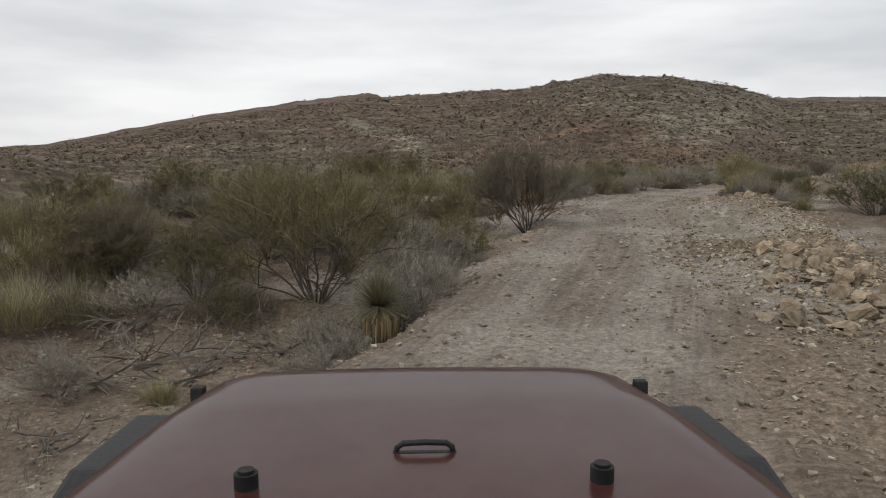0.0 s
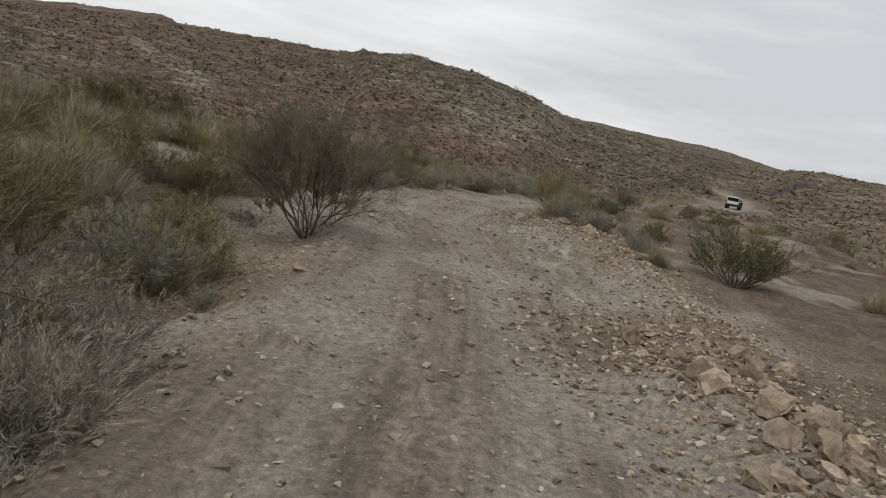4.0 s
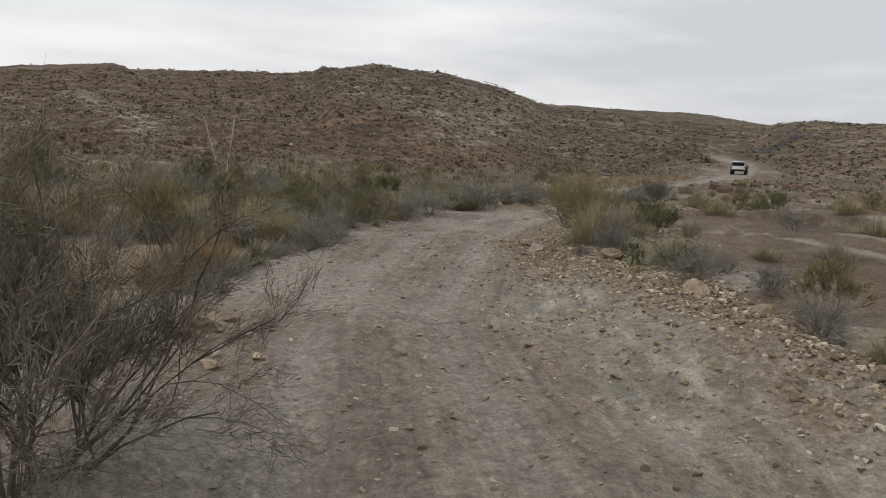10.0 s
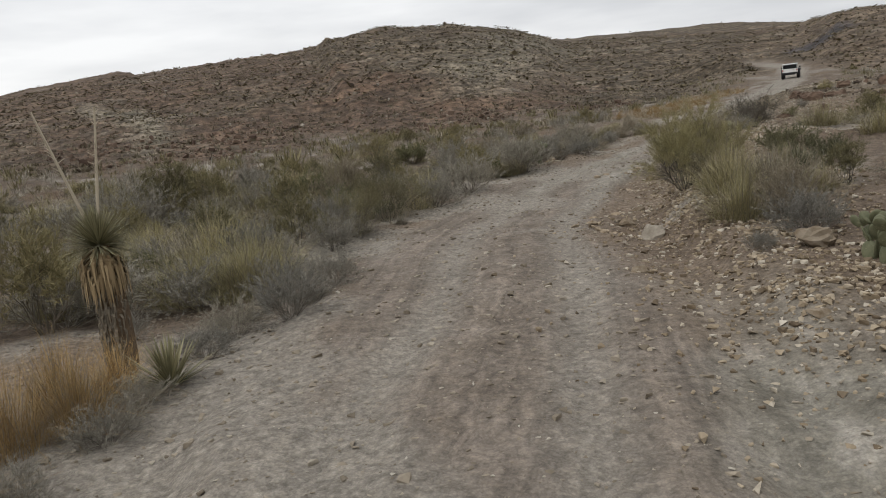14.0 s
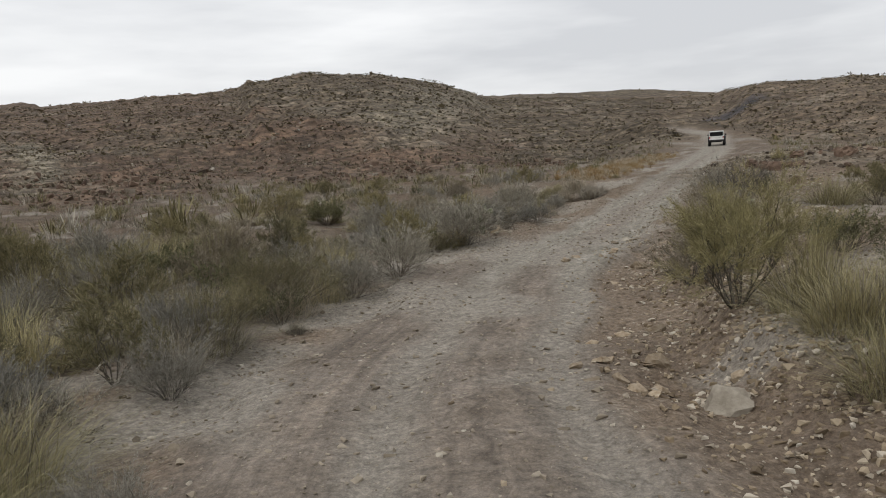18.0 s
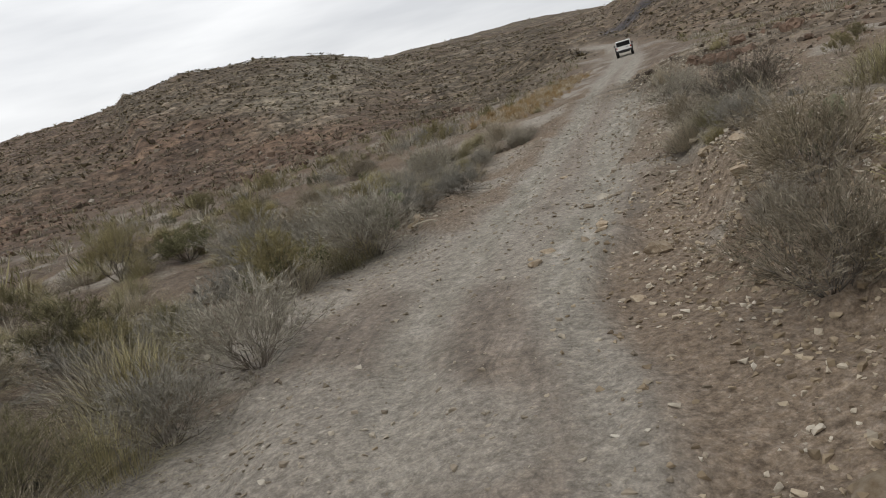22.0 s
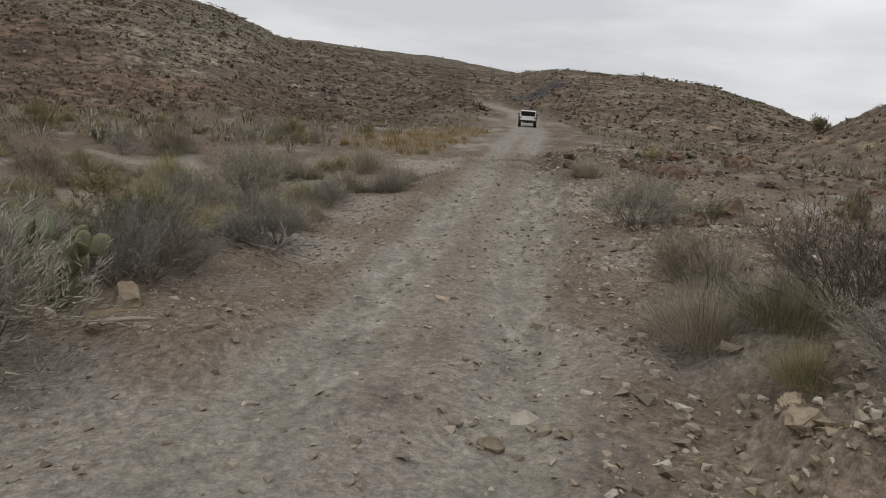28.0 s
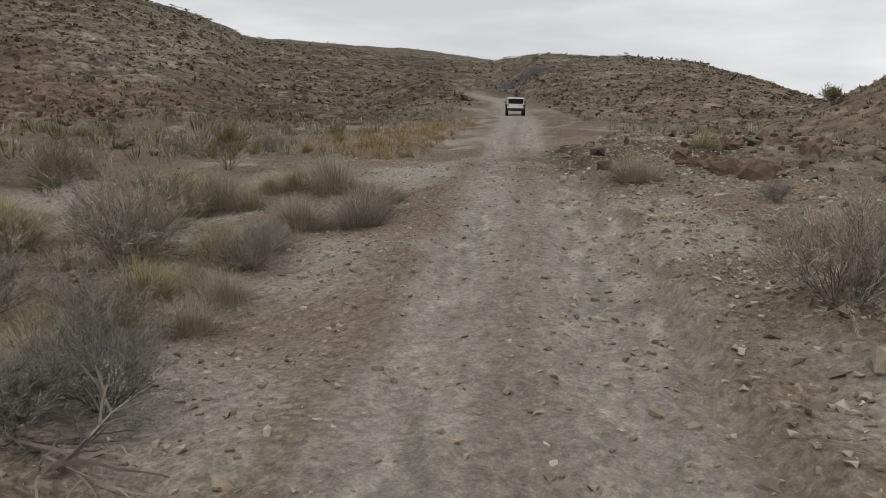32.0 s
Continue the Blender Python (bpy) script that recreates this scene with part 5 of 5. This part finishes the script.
tufts("plain_grass", "dry tan grass over the stony plain", pl[2 * third :], np.random.RandomState(26).gamma(2.5, 0.09, len(pl) - 2 * third) + 0.12, LEAF_TAN, 27, 36, 0.012)
s0, s1 = LARC[np.searchsorted(LINE[:, 1], 56)], LARC[np.searchsorted(LINE[:, 1], 79)]
band = along_track(1500, 31, s0, s1, 1.0, -5.2)
band = band[to_road(band[:, 0], band[:, 1])[0] < -2.8]
half = len(band) * 3 // 5
tufts("amber_grass_band", "swath of amber dry grass along the far track", band[:half], np.random.RandomState(32).uniform(0.2, 0.5, half), BLADE_AMBER, 33, 38, 0.012, 0.5, 1.5)
tufts("straw_grass_band", "tan dry grass among the amber swath", band[half:], np.random.RandomState(34).uniform(0.2, 0.5, len(band) - half), BLADE_STRAW, 35, 38, 0.012, 0.5, 1.5)
rows = np.array(HILLS)
ra = np.random.RandomState(37).uniform(-40, 72, 380)
rd = np.interp(ra, rows[:, 0], rows[:, 2]) * np.random.RandomState(38).uniform(0.85, 1.0, 380)
ridge = np.stack([CX + rd * np.sin(np.radians(ra)), CY + rd * np.cos(np.radians(ra))], -1)
tufts("ridge_scrub", "scattered dark shrubs along the ridge line", ridge, np.random.RandomState(39).gamma(1.6, 0.22, 380).clip(0, 0.7) + 0.25, SCRUB_DARK, 40, 14, 0.1, 0.2, 1.3)


# ---- the two off-road cars ----
def paint(name, col, rough=0.25):
    m, n, l, b = material(name, rough)
    tc = n.new("ShaderNodeTexCoord")
    dust = tex(n, l, 3.0, 8, 0.7, tc.outputs["Object"])
    l.new(blend(n, l, ramp(n, l, dust.outputs["Fac"], ((0.4, (0.04,) * 3), (0.75, (0.22,) * 3))), col, (0.27, 0.22, 0.17)), b.inputs["Base Color"])
    b.inputs["Specular IOR Level"].default_value = 0.5
    b.inputs["Coat Weight"].default_value, b.inputs["Coat Roughness"].default_value = 0.6, 0.08
    return m


PAINT_RED = paint("dusty_maroon_paint", (0.105, 0.022, 0.02), 0.32)
PAINT_WHITE = paint("dusty_white_paint", (0.75, 0.75, 0.73))
PLASTIC = simple("black_grained_plastic", (0.018, 0.018, 0.019), (0.035, 0.034, 0.034), 0.6, 60.0, 0.1)
RUBBER = simple("black_rubber", (0.012, 0.012, 0.012), (0.028, 0.027, 0.026), 0.7, 30.0, 0.2)
STEEL = simple("grey_alloy", (0.3, 0.3, 0.3), (0.45, 0.45, 0.45), 0.35, 20.0, 0.05, 0.0, 0.8)
LAMP_RED = simple("red_lens", (0.25, 0.01, 0.008), (0.35, 0.02, 0.012), 0.15, 10.0, 0.0)
LAMP_CLEAR = simple("clear_lens", (0.55, 0.55, 0.53), (0.7, 0.7, 0.68), 0.1, 10.0, 0.0)
GLASS_DARK = simple("tinted_glass", (0.012, 0.013, 0.014), (0.02, 0.021, 0.022), 0.06, 3.0, 0.0)


def box(x0, x1, y0, y1, z0, z1, bevel=0.02, top=(1, 1), seg=2):
    """A bevelled box; top: how far its upper face shrinks in x and y."""
    bm = bmesh.new()
    bmesh.ops.create_cube(bm, size=1)
    for v in bm.verts:
        kx, ky = top if v.co.z > 0 else (1, 1)
        v.co = Vector(((x0 + x1) / 2 + v.co.x * (x1 - x0) * kx, (y0 + y1) / 2 + v.co.y * (y1 - y0) * ky, z0 if v.co.z < 0 else z1))
    if bevel:
        bmesh.ops.bevel(bm, geom=bm.edges[:], offset=bevel, segments=seg, affect="EDGES", profile=0.6)
    return bm


def profile(points, x0, x1, bevel=0.03):
    """A side outline of (y, z) drawn across from x0 to x1."""
    bm = bmesh.new()
    a = [bm.verts.new((x0, y, z)) for y, z in points]
    b = [bm.verts.new((x1, y, z)) for y, z in points]
    n = len(points)
    bm.faces.new(a)
    bm.faces.new(b[::-1])
    for i in range(n):
        bm.faces.new((a[i], b[i], b[(i + 1) % n], a[(i + 1) % n]))
    bmesh.ops.recalc_face_normals(bm, faces=bm.faces)
    bmesh.ops.bevel(bm, geom=bm.edges[:], offset=bevel, segments=2, affect="EDGES", profile=0.6)
    return bm


def disc(radius, depth, centre, axis="X", sides=28, bevel=0.01):
    bm = bmesh.new()
    bmesh.ops.create_cone(bm, cap_ends=True, segments=sides, radius1=radius, radius2=radius, depth=depth)
    if bevel:
        bmesh.ops.bevel(bm, geom=[e for e in bm.edges if e.calc_face_angle(0) > 0.8], offset=bevel, segments=2, affect="EDGES")
    turn = Matrix.Rotation(math.pi / 2, 4, "Y") if axis == "X" else Matrix.Rotation(math.pi / 2, 4, "X") if axis == "Y" else Matrix.Identity(4)
    bmesh.ops.transform(bm, matrix=Matrix.Translation(centre) @ turn, verts=bm.verts)
    return bm


def tyre_mesh(radius, width, centre):
    """A tyre with a rounded cross-section and blocks of tread."""
    bm, n = bmesh.new(), 40
    ring = [(radius * 0.6, -width * 0.42), (radius * 0.78, -width * 0.5), (radius * 0.93, -width * 0.5), (radius, -width * 0.38), (radius, width * 0.38), (radius * 0.93, width * 0.5), (radius * 0.78, width * 0.5), (radius * 0.6, width * 0.42)]
    rows = []
    for k in range(n):
        a = 2 * math.pi * k / n
        lug = 0.97 if k % 2 else 1.0
        rows.append([bm.verts.new((centre[0] + w, centre[1] + r * (lug if r > radius * 0.9 else 1) * math.cos(a), centre[2] + r * (lug if r > radius * 0.9 else 1) * math.sin(a))) for r, w in ring])
    for k in range(n):
        p, q = rows[k], rows[(k + 1) % n]
        for j in range(len(ring)):
            i = (j + 1) % len(ring)
            bm.faces.new((p[j], q[j], q[i], p[i]))
    bmesh.ops.recalc_face_normals(bm, faces=bm.faces)
    return bm


def bonnet_mesh():
    """The bonnet: crowned across, rolled down at the sides, its front edge rounded over."""
    bm, ny, nx = bmesh.new(), 26, 30
    rows = []
    for j in range(ny + 1):
        t = j / ny
        y = 0.98 + 1.66 * t
        half = float(np.interp(y, [0.98, 1.6, 2.2, 2.5, 2.6, 2.64], [0.875, 0.86, 0.785, 0.745, 0.725, 0.7]))
        mid = float(np.interp(y, [0.98, 1.5, 2.1, 2.45, 2.58, 2.64], [1.165, 1.185, 1.195, 1.178, 1.15, 1.105]))
        row = []
        for i in range(nx + 1):
            s = 2 * i / nx - 1
            s = math.copysign(abs(s) ** 0.8, s)
            row.append(bm.verts.new((half * s, y, mid - 0.014 * s * s - 0.085 * abs(s) ** 12)))
        rows.append(row)
    for j in range(ny):
        for i in range(nx):
            bm.faces.new((rows[j][i], rows[j][i + 1], rows[j + 1][i + 1], rows[j + 1][i]))
    bmesh.ops.solidify(bm, geom=bm.faces[:], thickness=0.018)
    return bm


def make_car(label, mat, roof_mat, place):
    car = thing("off_road_car", label, "car", "cars")
    body = part("body", profile([(-1.2, 0.62), (-1.22, 1.08), (0.98, 1.12), (1.0, 0.62), (0.75, 0.52), (-0.75, 0.52)], -0.79, 0.79, 0.04), mat, car, flat=False)
    part("chassis", box(-0.55, 0.55, -1.25, 2.85, 0.42, 0.56, 0.03), PLASTIC, car)
    part("engine_bay", profile([(1.0, 0.6), (1.0, 1.07), (2.52, 1.05), (2.56, 0.62)], -0.6, 0.6, 0.03), mat, car)
    bonnet = part("bonnet", bonnet_mesh(), mat, car, "smooth crowned bonnet", flat=False)
    for side in (-1, 1):
        latch = part("bonnet_latch", box(side * 0.745 - 0.018, side * 0.745 + 0.018, 2.38, 2.46, 1.07, 1.14, 0.006, (1.2, 0.5)), RUBBER, bonnet, "black rubber latch")
        stop = part("bonnet_buffer", disc(0.026, 0.06, (side * 0.385, 1.53, 1.195), "Z", 20, 0.008), RUBBER, bonnet, "black rubber buffer")
        part("buffer_base", disc(0.03, 0.012, (side * 0.385, 1.53, 1.178), "Z", 20, 0.003), mat, bonnet)
        fender = profile([(1.72, 0.84), (1.8, 0.98), (2.0, 1.035), (2.5, 1.02), (2.8, 0.88), (2.74, 0.81), (2.5, 0.95), (2.05, 0.96), (1.86, 0.78)], side * 0.72, side * 0.985, 0.018)
        part("fender_flare", fender, PLASTIC, car, "matt black fender flare")
        part("wing", box(min(side * 0.6, side * 0.72), max(side * 0.6, side * 0.72), 1.0, 2.5, 0.75, 1.075, 0.02), mat, car)
        part("fender_flare", profile([(-0.72, 0.86), (-0.6, 1.02), (-0.4, 1.06), (0.3, 1.05), (0.5, 0.86), (0.36, 0.86), (0.18, 0.98), (-0.38, 0.98), (-0.58, 0.82)], side * 0.72, side * 0.94, 0.018), PLASTIC, car, "matt black fender flare")
        door = part("door", box(min(side * 0.775, side * 0.815), max(side * 0.775, side * 0.815), 0.02, 0.93, 0.66, 1.1, 0.015), mat, car)
        part("door_handle", box(min(side * 0.81, side * 0.84), max(side * 0.81, side * 0.84), 0.1, 0.22, 0.99, 1.02, 0.006), PLASTIC, door, "black door handle")
        part("side_window", box(min(side * 0.735, side * 0.765), max(side * 0.735, side * 0.765), 0.0, 0.72, 1.13, 1.55, 0.01, (1, 0.85)), GLASS_DARK, car, "dark side window")
        part("side_window", box(min(side * 0.735, side * 0.765), max(side * 0.735, side * 0.765), -1.08, -0.1, 1.13, 1.55, 0.01, (1, 0.92)), GLASS_DARK, car, "dark side window")
        mirror = part("mirror", box(min(side * 0.86, side * 1.03), max(side * 0.86, side * 1.03), 0.66, 0.74, 1.12, 1.27, 0.02), PLASTIC, car, "black door mirror")
        part("headlamp", disc(0.095, 0.05, (side * 0.43, 2.6, 0.93), "Y", 24, 0.01), LAMP_CLEAR, car, "round clear headlamp")
        part("tail_lamp", box(side * 0.72 - 0.055, side * 0.72 + 0.055, -1.27, -1.21, 0.86, 1.03, 0.01), LAMP_RED, car, "red tail lamp")
        for y in (-0.1, 2.32):
            wheel = part("wheel", disc(0.25, 0.2, (side * 0.79, y, 0.41)), STEEL, car, flat=False)
            part("tyre", tyre_mesh(0.46, 0.28, (side * 0.79, y, 0.41)), RUBBER, wheel, "knobbly black tyre")
            part("hub_cap", disc(0.07, 0.03, (side * 0.9, y, 0.41)), PLASTIC, wheel)
    part("grille", box(-0.6, 0.6, 2.53, 2.6, 0.66, 1.09, 0.025), mat, car)
    for k in range(7):
        part("grille_slot", box(-0.27 + 0.09 * k - 0.024, -0.27 + 0.09 * k + 0.024, 2.58, 2.61, 0.74, 1.0, 0.008), PLASTIC, car, "dark grille slot")
    part("front_bumper", box(-0.82, 0.82, 2.78, 2.98, 0.55, 0.72, 0.03), PLASTIC, car, "black steel bumper")
    part("rear_bumper", box(-0.8, 0.8, -1.4, -1.24, 0.52, 0.7, 0.03), PLASTIC, car, "black rear bumper")
    gate = part("tailgate", box(-0.6, 0.6, -1.255, -1.215, 0.68, 1.07, 0.015), mat, car)
    part("handle", box(0.3, 0.45, -1.28, -1.25, 0.92, 0.96, 0.008), PLASTIC, gate, "black tailgate handle")
    part("roof", profile([(-1.16, 1.56), (-1.14, 1.63), (-0.9, 1.66), (0.1, 1.66), (0.24, 1.62), (0.24, 1.56)], -0.76, 0.76, 0.025), roof_mat, car, flat=False)
    for side in (-1, 1):
        for y0, y1 in ((-1.17, -1.08), (-0.1, 0.0)):
            part("roof_pillar", box(min(side * 0.72, side * 0.77), max(side * 0.72, side * 0.77), y0, y1, 1.09, 1.58, 0.012), roof_mat, car)
    part("rear_window", box(-0.68, 0.68, -1.2, -1.17, 1.12, 1.54, 0.01), GLASS_DARK, car, "dark rear window")
    frame_part = part("windscreen_frame", profile([(0.9, 1.1), (0.96, 1.12), (0.3, 1.64), (0.22, 1.6)], -0.77, 0.77, 0.012), mat, car)
    part("windscreen", profile([(0.93, 1.16), (0.945, 1.165), (0.33, 1.625), (0.315, 1.62)], -0.68, 0.68, 0.003), GLASS_DARK, frame_part, "dark windscreen")
    loop = Strands()
    pts = [Vector((-0.068, 1.70, 1.185)), Vector((-0.066, 1.70, 1.2)), Vector((-0.052, 1.70, 1.21)), Vector((0, 1.70, 1.212)), Vector((0.052, 1.70, 1.21)), Vector((0.066, 1.70, 1.2)), Vector((0.068, 1.70, 1.185))]
    loop.stem(pts, 0.0075, 0.0075, 8)
    part("bonnet_loop", loop.mesh(), PLASTIC, bonnet, "black tie-down loop", flat=False)
    part("loop_base", box(-0.077, 0.077, 1.69, 1.71, 1.18, 1.19, 0.004), PLASTIC, bonnet)
    car.matrix_basis = place
    return car


make_car("maroon open-country car with dusty bonnet on the track", PAINT_RED, PLASTIC, pose(0.27, -0.09, 0.13, 0, 0, 0.6))
make_car("white off-road car with dark windows standing on the far track", PAINT_WHITE, PAINT_WHITE, pose(69.5, 89.57, floor_z(69.5, 89.57) - 0.01, 2.0, 0, -45))
